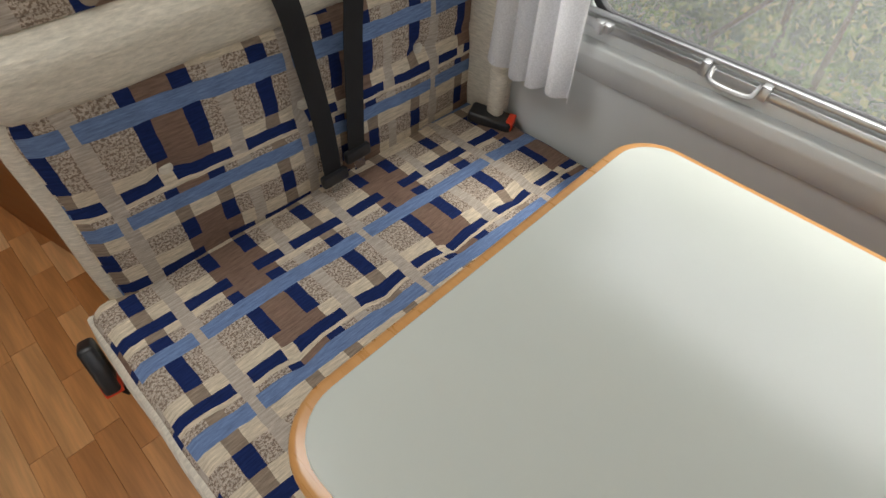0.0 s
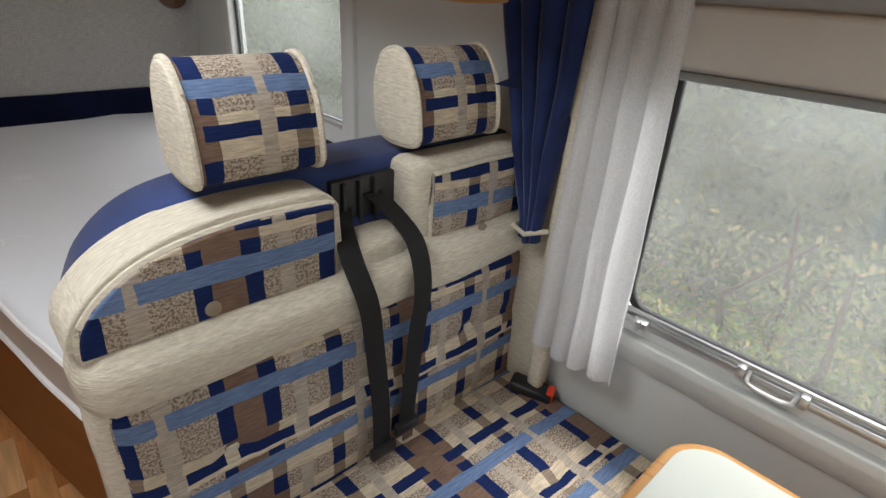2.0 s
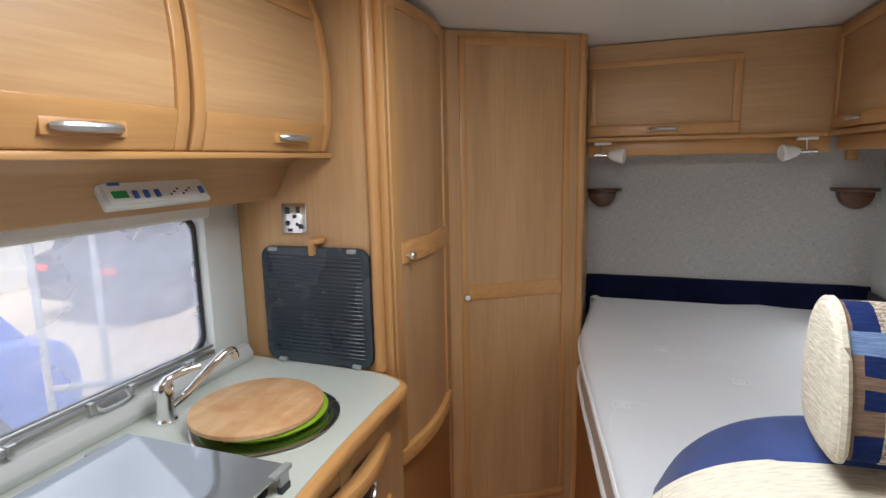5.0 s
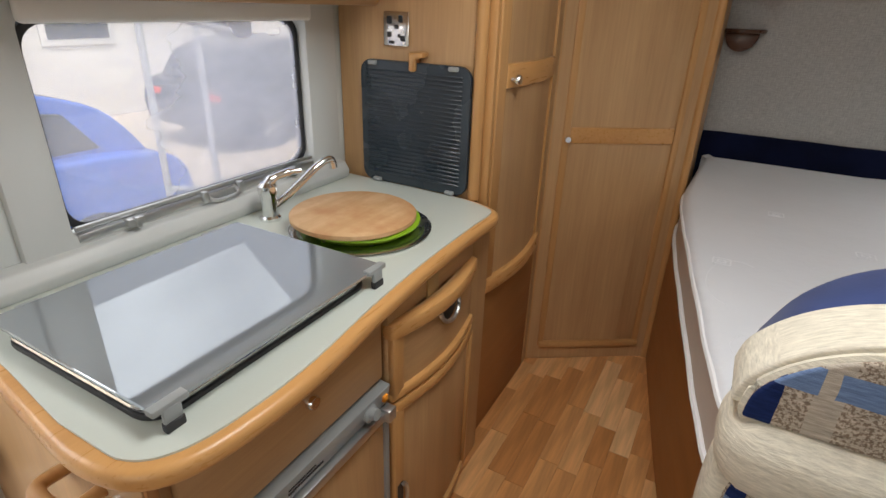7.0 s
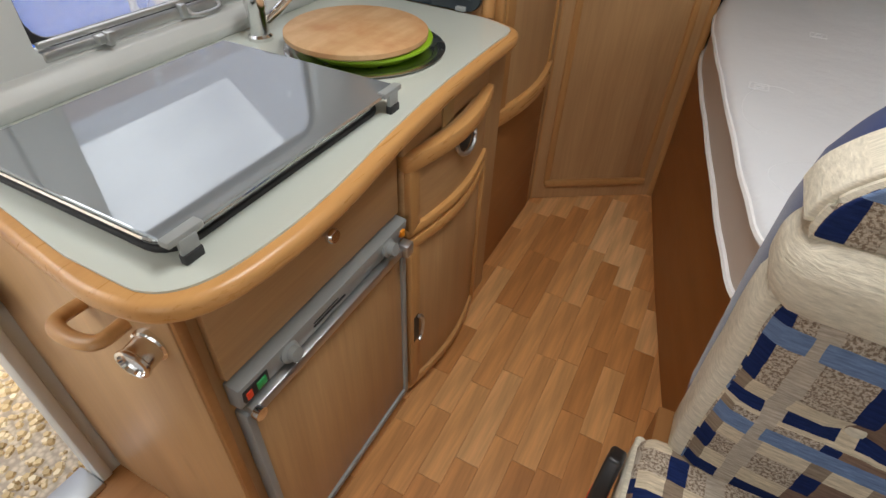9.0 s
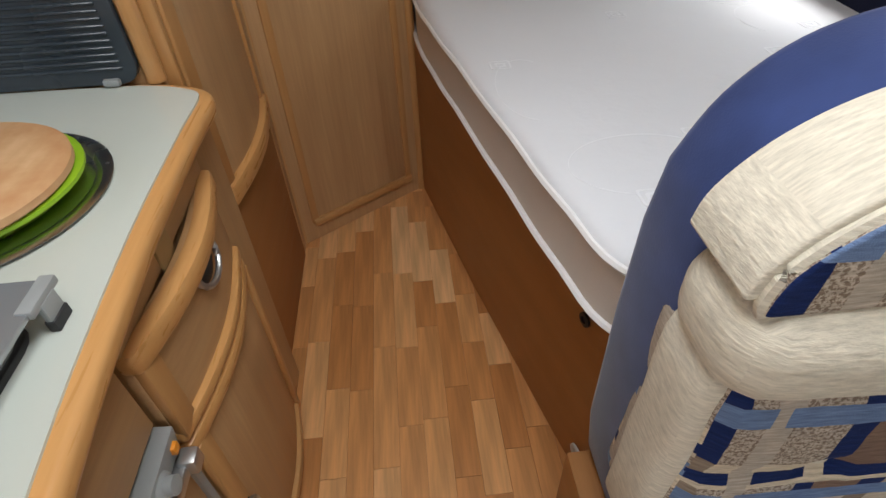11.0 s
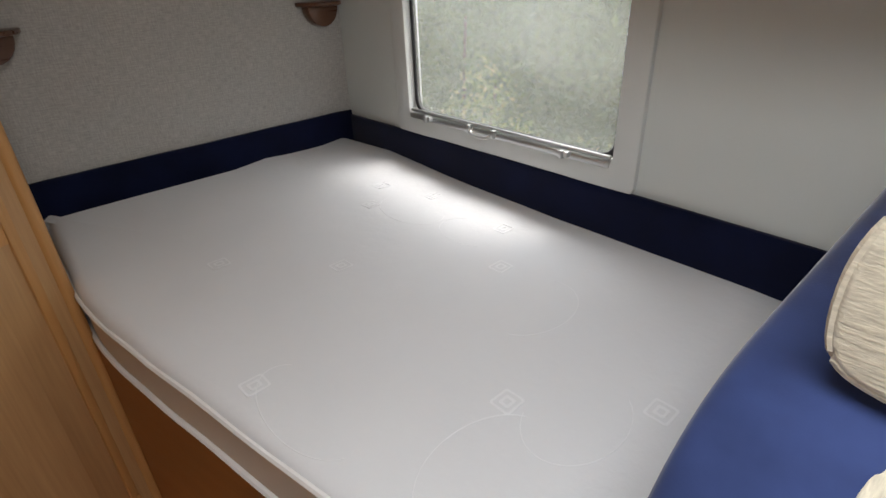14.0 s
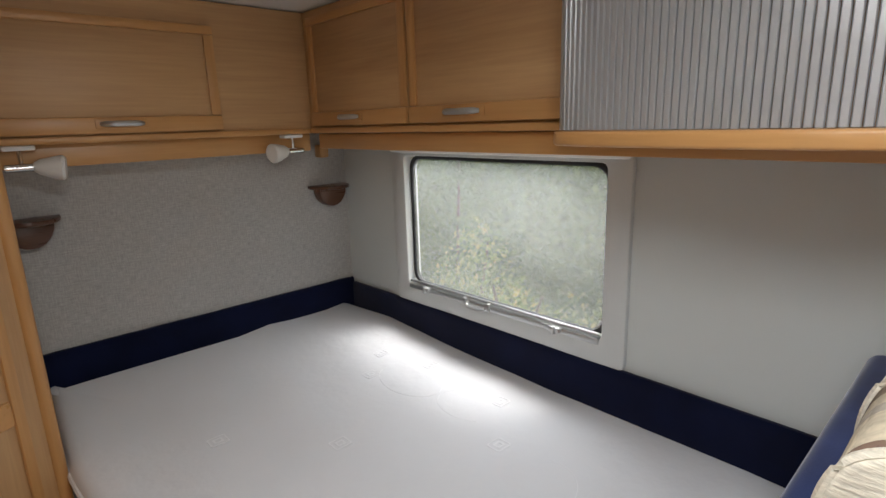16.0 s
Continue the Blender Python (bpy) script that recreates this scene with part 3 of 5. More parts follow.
def mattress_sheet():
    bm = bmesh.new()
    loops = []
    steps = [(0.0, 0.765), (0.004, 0.782), (0.014, 0.794), (0.03, 0.799)]
    for k, z in steps:
        loops.append([bm.verts.new((x, y, z + 0.034 * (z - 0.765) / 0.034 * max(0.0, min(1.0, (y + 0.9) / 0.8)))) for x, y in inset(pl, k)])
    rim = inset(pl, 0.03)
    for k in [0.93 - 0.07 * i for i in range(13)]:
        loops.append([bm.verts.new((cen.x + (x - cen.x) * k, cen.y + (y - cen.y) * k, 0.8 + 0.006 * (1 - k ** 3) + 0.034 * k ** 4 * max(0.0, min(1.0, (y + 0.9) / 0.8)) + 0.002 * noise.noise(Vector((cen.x + (x - cen.x) * k, cen.y + (y - cen.y) * k, 0)) * 7))) for x, y in rim])
    for a, b in zip(loops, loops[1:]):
        for i in range(len(a)):
            j = (i + 1) % len(a)
            bm.faces.new((a[i], a[j], b[j], b[i]))
    tip = bm.verts.new((cen.x, cen.y, 0.806))
    for i in range(len(loops[-1])):
        bm.faces.new((loops[-1][i], loops[-1][(i + 1) % len(loops[-1])], tip))
    bmesh.ops.recalc_face_normals(bm, faces=bm.faces)
    return bm


sheet = mattress_sheet()
for v in sheet.verts:
    v.co.z = 0.765 + (v.co.z - 0.765) * (0.72 + 0.36 * max(0.0, min(1.0, (v.co.y + 1.0) / 0.8)))
top_tree = BVHTree.FromBMesh(sheet)
part("top_cover", sheet, mattress_top, mat_thing)
part("border", slab([(x, y) for x, y in inset(pl, 0.006)], "z", 0.632, 0.768), mattress_side, mat_thing)
for z in (0.767, 0.640):
    bm = bmesh.new()
    loop = [Vector((x, y, z + 0.002 * math.sin(i * 1.3))) for i, (x, y) in enumerate(inset(pl, 0.001))]
    tube(loop + [loop[0]], 0.007, 6, bm=bm)
    part("piping", bm, piping_cloth, mat_thing)
# woven motifs and looping stitch lines on the cover
thread = stained("white_woven_thread", (0.80, 0.82, 0.86), 0.55, 0.05, 20, 300, 0.1)


def on_cover(x, y):
    hit_ = top_tree.ray_cast(Vector((x, y, 2)), Vector((0, 0, -1)))[0]
    return hit_.z if hit_ else 0.78


for x, y in ((-0.822, -1.627), (-0.51, -1.65), (-0.675, -1.455), (-0.972, -1.10), (-0.342, -1.14), (-0.166, -0.688), (-0.18, -1.004), (-0.345, -0.60), (-0.23, -0.50), (-0.62, -0.85), (-0.84, -0.62)):
    zt = on_cover(x, y)
    bm = ring(rrect(x - 0.024, x + 0.024, y - 0.022, y + 0.022, 0.005, 2), rrect(x - 0.020, x + 0.020, y - 0.018, y + 0.018, 0.004, 2), "z", zt - 0.003, zt + 0.0010)
    ring(rrect(x - 0.012, x + 0.012, y - 0.011, y + 0.011, 0.003, 2), rrect(x - 0.007, x + 0.007, y - 0.006, y + 0.006, 0.002, 2), "z", zt - 0.003, zt + 0.0010, bm=bm)
    part("woven_motif", bm, thread, mat_thing)
for x, y, ra, rb, a0, a1 in ((-0.80, -1.53, 0.13, 0.09, 20, 250), (-0.62, -1.56, 0.11, 0.08, 120, 330), (-0.93, -1.22, 0.07, 0.14, 60, 260), (-0.28, -0.72, 0.08, 0.12, 90, 300), (-0.26, -0.95, 0.07, 0.10, 40, 230), (-0.42, -1.30, 0.12, 0.09, 200, 380)):
    arc_ = [(x + ra * math.cos(radians(a0 + (a1 - a0) * k / 24)), y + rb * math.sin(radians(a0 + (a1 - a0) * k / 24))) for k in range(25)]
    part("stitch_line", tube([(u, w, on_cover(u, w) - 0.0002) for u, w in arc_], 0.0011, 5), thread, mat_thing)


# ---- wardrobe, tall cupboard ----
def handle_bar(parent, c, along, out, length, name="handle"):
    """A silver bow handle with its dark recess plate."""
    c, along, out = Vector(c), Vector(along).normalized(), Vector(out).normalized()
    up = along.cross(out)
    pts = [c + along * length * t + out * (0.004 + 0.016 * (1 - (2 * t) ** 4)) for t in [i / 10 for i in range(-5, 6)]]
    part(name, tube(pts, [0.008 if 0 < i < 10 else 0.005 for i in range(11)], 8), aluminium, parent, "silver bow handle")


def knob(parent, c, out, r=0.013):
    part("knob", lathe([(r * 0.5, 0), (r * 0.45, 0.010), (r, 0.014), (r, 0.022), (r * 0.8, 0.026), (0.0, 0.026)], c, out, 16), chrome, parent, "small chrome push lock")


A, B = Vector((-1.604, -0.720, 0)), Vector((-1.158, -0.425, 0))
wd = (B - A).normalized()
wn_ = Vector((wd.y, -wd.x, 0))


def wpt(t, out=0.0, z=0.0):
    return A + wd * t + wn_ * out + Vector((0, 0, z))


WL = (B - A).length


def wbox(t0, t1, o0, o1, z0, z1, r=0.002, bm=None):
    out = bm or bmesh.new()
    m = bmesh.new()
    bmesh.ops.create_cube(m, size=1)
    for v in m.verts:
        v.co = wpt((t0 + t1) / 2 + v.co.x * (t1 - t0), (o0 + o1) / 2 + v.co.y * (o1 - o0), (z0 + z1) / 2 + v.co.z * (z1 - z0))
    bmesh.ops.recalc_face_normals(m, faces=m.faces)
    bevel_all(m, r, 2)
    return join(out, m)


ward = thing("wardrobe", "tall angled beech wardrobe with a closed framed door", "wardrobe", (-1.5, -0.4, 0))
body = [(-1.603, -0.78), (-1.605, -0.738), (-1.168, -0.445), (-1.150, -0.425), (-1.150, -0.004), (XL + 0.003, -0.004), (XL + 0.003, -0.78)]
part("body", slab(body, "z", 0.0, ZC - 0.004, 0.004, 1), wood_v, ward, smooth=False)
wdoor = part("door", wbox(0.035, WL - 0.055, 0.0, 0.012, 0.075, 1.935), wood_v, ward)
part("stile", wbox(0.035, 0.062, 0.008, 0.020, 0.075, 1.935, 0.004), edge_v, wdoor)
part("stile", wbox(WL - 0.080, WL - 0.055, 0.008, 0.020, 0.075, 1.935, 0.004), edge_v, wdoor)
rl = wbox(0.062, WL - 0.080, 0.006, 0.019, 0.955, 1.015, 0.006)
part("rail", rl, rim_wood, wdoor)
part("rail", wbox(0.062, WL - 0.080, 0.008, 0.018, 1.905, 1.935, 0.004), edge_x, wdoor)
part("rail", wbox(0.040, WL - 0.056, 0.008, 0.030, 0.066, 0.096, 0.008), edge_x, wdoor)
knob(wdoor, wpt(0.05, 0.018, 0.975), wn_)
part("corner_post", tube([wpt(-0.008, 0.0, 0.0), wpt(-0.008, 0.0, ZC - 0.006)], 0.016, 10), edge_v, ward)
part("end_post", tube([Vector((-1.156, -0.432, 0)), Vector((-1.156, -0.432, ZC - 0.006))], 0.017, 10), edge_v, ward)
part("end_post", tube([wpt(WL - 0.032, 0.0, 0), wpt(WL - 0.032, 0.0, ZC - 0.006)], 0.012, 10), wood_v, ward)
part("plinth", wbox(-0.01, WL, 0.0, 0.010, 0.0, 0.066), wood_x, ward)

tall = thing("tall_cupboard", "tall beech cupboard with curved door beside the worktop", "cupboard", (-1.8, -1.05, 0))
part("body", slab([(-1.622, -1.30), (-1.608, -0.783), (XL + 0.003, -0.783), (XL + 0.003, -1.30)], "z", 0, ZC - 0.004, 0.002, 1), wood_v, tall, smooth=False)
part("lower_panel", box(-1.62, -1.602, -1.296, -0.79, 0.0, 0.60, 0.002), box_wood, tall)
part("front_post", tube([(-1.634, -1.302, 0.9), (-1.634, -1.302, ZC - 0.006)], 0.017, 12), edge_v, tall)
arc = [(-1.606 + 0.028 * math.sin(math.pi * t) + 0.004, -1.272 + 0.468 * t) for t in [i / 12 for i in range(13)]]
part("corner_strip", box(-1.6225, -1.597, -1.292, -1.2735, 0.60, 1.93, 0.003), edge_v, tall)
td = part("door", slab(arc + [(-1.61, -0.804), (-1.61, -1.272)], "z", 0.60, 1.93, 0.002, 1, ang=60), wood_v, tall)


def arc_strip(t0, t1, z0, z1, out, r=0.004):
    n = 8
    o = [(-1.602 + 0.028 * math.sin(math.pi * t) + out, -1.272 + 0.468 * t) for t in [t0 + (t1 - t0) * i / n for i in range(n + 1)]]
    return slab(o + [(x - 0.010 - out, y) for x, y in reversed(o)], "z", z0, z1, r, 2, ang=60)


part("stile", arc_strip(0.0, 0.09, 0.60, 1.93, 0.009), edge_v, td)
part("stile", arc_strip(0.93, 1.0, 0.60, 1.93, 0.009), edge_v, td)
part("rail", arc_strip(0.09, 0.93, 1.20, 1.265, 0.010, 0.006), rim_wood, td)
part("rail", arc_strip(0.0, 1.0, 1.905, 1.935, 0.010), edge_y, td)
part("rail", arc_strip(0.0, 1.0, 0.585, 0.635, 0.018, 0.007), rim_wood, td)
knob(td, (-1.580, -1.21, 1.225), (1, 0, 0), 0.014)

sock = thing("socket_panel", "chrome-fronted socket and switch plate screwed to the cupboard side", "socket", (-1.89, -1.302, 1.34))
part("plate", box(-1.932, -1.849, -1.310, -1.301, 1.296, 1.384, 0.003), chrome, sock)
for x, z, w, h in ((-1.912, 1.362, 0.014, 0.02), (-1.875, 1.365, 0.012, 0.018), (-1.912, 1.325, 0.012, 0.014), (-1.888, 1.345, 0.012, 0.010), (-1.868, 1.316, 0.014, 0.014), (-1.905, 1.305, 0.016, 0.008), (-1.88, 1.322, 0.008, 0.010)):
    part("switch", box(x - w / 2, x + w / 2, -1.313, -1.309, z - h / 2, z + h / 2, 0.0015), black_plastic, sock)

lid = thing("draining_board", "dark slate ribbed plastic draining board standing upright on the worktop", "draining board", (-1.83, -1.33, 0.905))
part("panel", slab(rrect(-2.006, -1.650, 0.905, 1.258, 0.035), "y", -1.322, -1.306, 0.003), lid_plastic, lid)
for i in range(26):
    z = 0.935 + i * 0.0118
    part("rib", box(-1.985, -1.672, -1.3265, -1.3205, z - 0.003, z + 0.003, 0.002, 1), lid_plastic, lid)
for x, z in ((-1.96, 1.250), (-1.70, 1.250), (-1.95, 0.911), (-1.70, 0.911)):
    part("rubber_pad", box(x - 0.014, x + 0.014, -1.332, -1.318, z - 0.006, z + 0.006, 0.003), grey_plastic, lid)
cl = thing("wooden_clip", "small wooden turn clip holding the draining board", "clip", (-1.815, -1.33, 1.26))
part("clip", slab([(-1.835, 1.285), (-1.79, 1.285), (-1.79, 1.272), (-1.815, 1.268), (-1.817, 1.235), (-1.835, 1.235)], "y", -1.335, -1.302, 0.004), edge_v, cl)

# ---- kitchen ----
front = [(-1.655, -1.305), (-1.58, -1.325), (-1.522, -1.372), (-1.520, -1.50), (-1.517, -1.72), (-1.502, -1.94), (-1.482, -2.12), (-1.481, -2.25), (-1.497, -2.345), (-1.54, -2.40), (-1.62, -2.418), (-1.72, -2.410), (-1.90, -2.388), (-2.05, -2.385)]
fr = [(v.x, v.y) for v in spline([(*p, 0) for p in front], 5)]
wt_out = fr + [(XL + 0.003, -2.384), (XL + 0.003, -1.3045)]
wtop = thing("worktop", "pale green laminate worktop with a rounded solid wood edge", "worktop", (-1.8, -1.85, 0.86))
part("edge", slab(wt_out, "z", 0.866, 0.899, 0.011, 3, ang=60), rim_wood, wtop, "rounded orange-brown wood edge")


def shrink(pts, k):
    out = []
    for i, p in enumerate(pts):
        a, b = Vector(pts[max(i - 1, 0)]), Vector(pts[min(i + 1, len(pts) - 1)])
        t = (b - a).normalized()
        out.append((p[0] + t.y * k, p[1] - t.x * k))
    return out


inn = [(x, max(min(y, -1.308), -2.392)) for x, y in shrink(fr, 0.021)]
part("surface", slab(inn + [(XL + 0.004, -2.36), (XL + 0.004, -1.308)], "z", 0.88, 0.9025), laminate, wtop, smooth=False)

unit = thing("kitchen_cabinet", "beech kitchen cabinet end with a fridge compartment", "cabinet", (-1.85, -2.1, 0))
part("body", box(XL + 0.003, -1.580, -2.362, -1.845, 0.0, 0.866, 0.003), wood_v, unit, smooth=False)
part("end_panel", box(XL + 0.003, -1.572, -2.375, -2.362, 0.0, 0.858, 0.003), wood_v, unit)
part("corner_strip", box(-1.5795, -1.565, -2.372, -2.355, 0.0, 0.858, 0.004), box_wood, unit)
part("fascia", box(-1.582, -1.566, -2.335, -1.856, 0.665, 0.852, 0.003), wood_y, unit)
knob(unit, (-1.566, -2.088, 0.775), (1, 0, 0), 0.014)
gr = part("grab_handle", tube(spline([(-1.765, -2.374, 0.768), (-1.765, -2.412, 0.768), (-1.742, -2.424, 0.770), (-1.70, -2.424, 0.774), (-1.672, -2.412, 0.778), (-1.672, -2.374, 0.778)], 5), 0.010, 10, flat=1.2), edge_x, unit, "curved wooden grab handle")
part("corkscrew_catch", lathe([(0.027, 0), (0.027, 0.008), (0.023, 0.010), (0.023, 0.034), (0.025, 0.036), (0.025, 0.040), (0.020, 0.041), (0.018, 0.036), (0.0, 0.036)], (-1.625, -2.375, 0.765), (0.2, -1, 0), 20), chrome, unit, "round chrome door catch")

fridge = thing("fridge", "built-in fridge with a beech door and grey control strip", "fridge", (-1.57, -2.09, 0.05))
part("door", box(-1.579, -1.560, -2.325, -1.860, 0.06, 0.565, 0.003), wood_v, fridge)
part("frame", ring(rrect(-2.333, -1.852, 0.045, 0.580, 0.006, 2), rrect(-2.318, -1.867, 0.062, 0.565, 0.004, 2), "x", -1.580, -1.553, 0.002), grey_plastic, fridge, "grey plastic door surround")
cs = part("control_strip", slab([(-1.580, 0.600), (-1.556, 0.600), (-1.548, 0.652), (-1.580, 0.655)], "y", -2.335, -1.852, 0.003), grey_plastic, fridge)
part("grip_rail", box(-1.580, -1.542, -2.325, -1.862, 0.572, 0.596, 0.005), aluminium, fridge)
for y in (-2.225, -1.925):
    part("dial", lathe([(0.020, 0), (0.020, 0.006), (0.014, 0.010), (0.013, 0.022), (0.0, 0.023)], (-1.553, y, 0.626), (1, 0, 0.15), 18), grey_plastic, cs)
for y, m_, w in ((-2.318, red_plastic, 0.006), (-2.292, green_plastic, 0.010), (-1.872, orange_plastic, 0.007)):
    part("switch", box(-1.556, -1.545, y - w, y + w, 0.619, 0.636, 0.002), m_, cs)
part("switch_plate", box(-1.5555, -1.5475, -2.328, -2.276, 0.614, 0.641, 0.002), rubber, cs)
for k in range(2):
    part("print_bar", box(-1.5535, -1.5505, -2.16, -2.09 + 0.02 * k, 0.628 - k * 0.009, 0.631 - k * 0.009), rubber, cs)
part("hinge_latch", box(-1.555, -1.528, -1.885, -1.857, 0.572, 0.605, 0.005), aluminium, fridge)
part("hinge_latch", lathe([(0.012, 0), (0.012, 0.012), (0.0, 0.013)], (-1.545, -2.318, 0.585), (1, 0, 0), 14), chrome, fridge)


def bow(y0, y1, x0, bulge, n=10):
    return [(x0 + bulge * math.sin(math.pi * i / n), y0 + (y1 - y0) * i / n) for i in range(n + 1)]


def bow_slab(y0, y1, x0, bulge, thick, z0, z1, r=0.004):
    o = bow(y0, y1, x0, bulge)
    return slab(o + [(x - thick, y) for x, y in reversed(o)], "z", z0, z1, r, 2, ang=60)


du = thing("drawer_unit", "beech base unit with a bowed drawer and cupboard door", "cabinet", (-1.75, -1.64, 0))
part("body", box(XL + 0.003, -1.572, -1.842, -1.306, 0.0, 0.858, 0.003), wood_v, du, smooth=False)
part("top_panel", box(-1.574, -1.560, -1.842, -1.44, 0.785, 0.855, 0.003), wood_y, du)
dr = part("drawer", bow_slab(-1.842, -1.437, -1.560, 0.026, 0.02, 0.59, 0.785), wood_y, du)
part("top_lip", bow_slab(-1.844, -1.435, -1.546, 0.034, 0.03, 0.752, 0.792, 0.008), rim_wood, dr)
part("bottom_lip", bow_slab(-1.844, -1.435, -1.550, 0.030, 0.026, 0.587, 0.612, 0.006), rim_wood, dr)
part("stile", box(-1.562, -1.545, -1.842, -1.800, 0.60, 0.76, 0.004), edge_v, dr)
part("recess", lathe([(0.034, 0), (0.034, 0.002), (0.0, 0.002)], (-1.5335, -1.62, 0.735), (1, 0, 0), 24), black_plastic, dr)
bm = tube([Vector((-1.530 + 0.008 * math.sin(math.pi * i / 10), -1.62 + 0.046 * math.cos(math.pi * i / 10), 0.738 - 0.036 * math.sin(math.pi * i / 10))) for i in range(11)], 0.0055, 8)
part("handle", bm, aluminium, dr)
cd = part("door", bow_slab(-1.842, -1.437, -1.560, 0.026, 0.02, 0.04, 0.578), wood_v, du)
part("top_lip", bow_slab(-1.844, -1.435, -1.550, 0.030, 0.026, 0.548, 0.580, 0.008), rim_wood, cd)
part("bottom_lip", bow_slab(-1.844, -1.435, -1.552, 0.030, 0.026, 0.036, 0.066, 0.006), edge_y, cd)
part("stile", box(-1.562, -1.545, -1.842, -1.800, 0.05, 0.56, 0.004), edge_v, cd)
part("stile", box(-1.562, -1.546, -1.452, -1.437, 0.05, 0.56, 0.004), edge_v, cd)
part("recess", box(-1.546, -1.5435, -1.832, -1.808, 0.235, 0.325, 0.001), black_plastic, cd)
bm = tube([Vector((-1.538, -1.818 + 0.020 * math.sin(math.pi * i / 8), 0.28 + 0.045 * math.cos(math.pi * i / 8))) for i in range(9)], 0.005, 8)
part("handle", bm, aluminium, cd)
tg = thing("paper_label", "small plain beige label on the drawer unit front", "label", (-1.545, -1.66, 0.79))
part("tag", box(-1.5605, -1.5555, -1.685, -1.635, 0.775, 0.835, 0.002), stained("beige_card", (0.45, 0.30, 0.13), 0.6), tg)

# hob with glass cover
hob = thing("hob", "hob under a grey tinted glass cover on the worktop", "hob", (-1.76, -2.1, 0.902))
ho = rrect(-1.945, -1.580, -2.335, -1.880, 0.04)
part("tray", slab(ho, "z", 0.9025, 0.916, 0.004), steel, hob)
part("black_seal", ring(rrect(-1.950, -1.575, -2.340, -1.875, 0.042), rrect(-1.942, -1.583, -2.332, -1.883, 0.04), "z", 0.902, 0.911, 0.002), rubber, hob)
part("rim", tube([Vector((x, y, 0.920)) for x, y in ho] + [Vector((*ho[0], 0.920))], 0.005, 8), chrome, hob)
part("glass_cover", slab(rrect(-1.960, -1.558, -2.345, -1.858, 0.006, 3), "z", 0.936, 0.942, 0.001, 1), hob_glass, hob, "grey tinted glass cover, closed")
for x, y in ((-1.560, -2.322), (-1.560, -1.880)):
    bm = box(x - 0.010, x + 0.006, y - 0.026, y + 0.026, 0.9345, 0.9445, 0.002)
    box(x + 0.000, x + 0.007, y - 0.013, y + 0.013, 0.914, 0.938, 0.0015, bm=bm)
    ft = part("support_foot", bm, grey_plastic, hob)
    part("rubber_tip", box(x - 0.002, x + 0.009, y - 0.014, y + 0.014, 0.9026, 0.917, 0.002), rubber, ft)
for y in (-2.28, -1.92):
    part("hinge", box(-1.985, -1.945, y - 0.02, y + 0.02, 0.9026, 0.9355, 0.006), grey_plastic, hob)

sink = thing("sink", "round stainless steel sink set in the worktop", "sink", (-1.76, -1.66, 0.902))
SC = Vector((-1.765, -1.655, 0))
part("rim", lathe([(0.150, 0.9026), (0.168, 0.9035), (0.172, 0.908), (0.164, 0.9105), (0.150, 0.907), (0.148, 0.905)], SC, n=48), steel, sink)
# flat black disc: the shade of the steel hollow put in as colour
part("bowl", lathe([(0.0, 0.903), (0.149, 0.903), (0.149, 0.9045), (0.0, 0.9045)], SC, n=40), black_plastic, sink)
bowl = thing("green_bowl", "lime green plastic washing bowl in the sink", "bowl", (-1.765, -1.655, 0.905))
part("wall", lathe([(0.120, 0.906), (0.135, 0.918), (0.146, 0.924), (0.146, 0.929), (0.138, 0.931), (0.0, 0.931)], SC + Vector((-0.002, 0.0, 0)), n=40), lime_plastic, bowl)
cb = thing("chopping_board", "round worn wooden chopping board resting on the green bowl", "chopping board", (-1.77, -1.665, 0.931))
part("disc", lathe([(0.0, 0.931), (0.146, 0.931), (0.151, 0.935), (0.151, 0.944), (0.145, 0.948), (0.0, 0.949)], SC + Vector((-0.012, -0.012, 0.0)), n=48), board_wood, cb)

tap = thing("mixer_tap", "chrome mixer tap with a swivel spout behind the sink", "tap", (-1.985, -1.74, 0.902))
part("base", lathe([(0.026, 0.9026), (0.026, 0.91), (0.021, 0.915), (0.020, 0.965), (0.023, 0.97), (0.023, 0.99), (0.015, 0.998), (0.0, 0.999)], (-1.985, -1.735, 0), n=20), chrome, tap)
part("spout", tube(spline([(-1.983, -1.733, 0.925), (-1.955, -1.69, 0.965), (-1.928, -1.63, 1.015), (-1.917, -1.595, 1.033), (-1.913, -1.578, 1.030), (-1.912, -1.573, 1.010)], 6), 0.010, 10), chrome, tap)
part("lever", tube(spline([(-1.985, -1.735, 0.992), (-1.975, -1.72, 1.008), (-1.955, -1.69, 1.018), (-1.938, -1.665, 1.020)], 5), [0.014] * 5 + [0.010] * 6 + [0.007] * 5, 10, flat=1.0), chrome, tap)


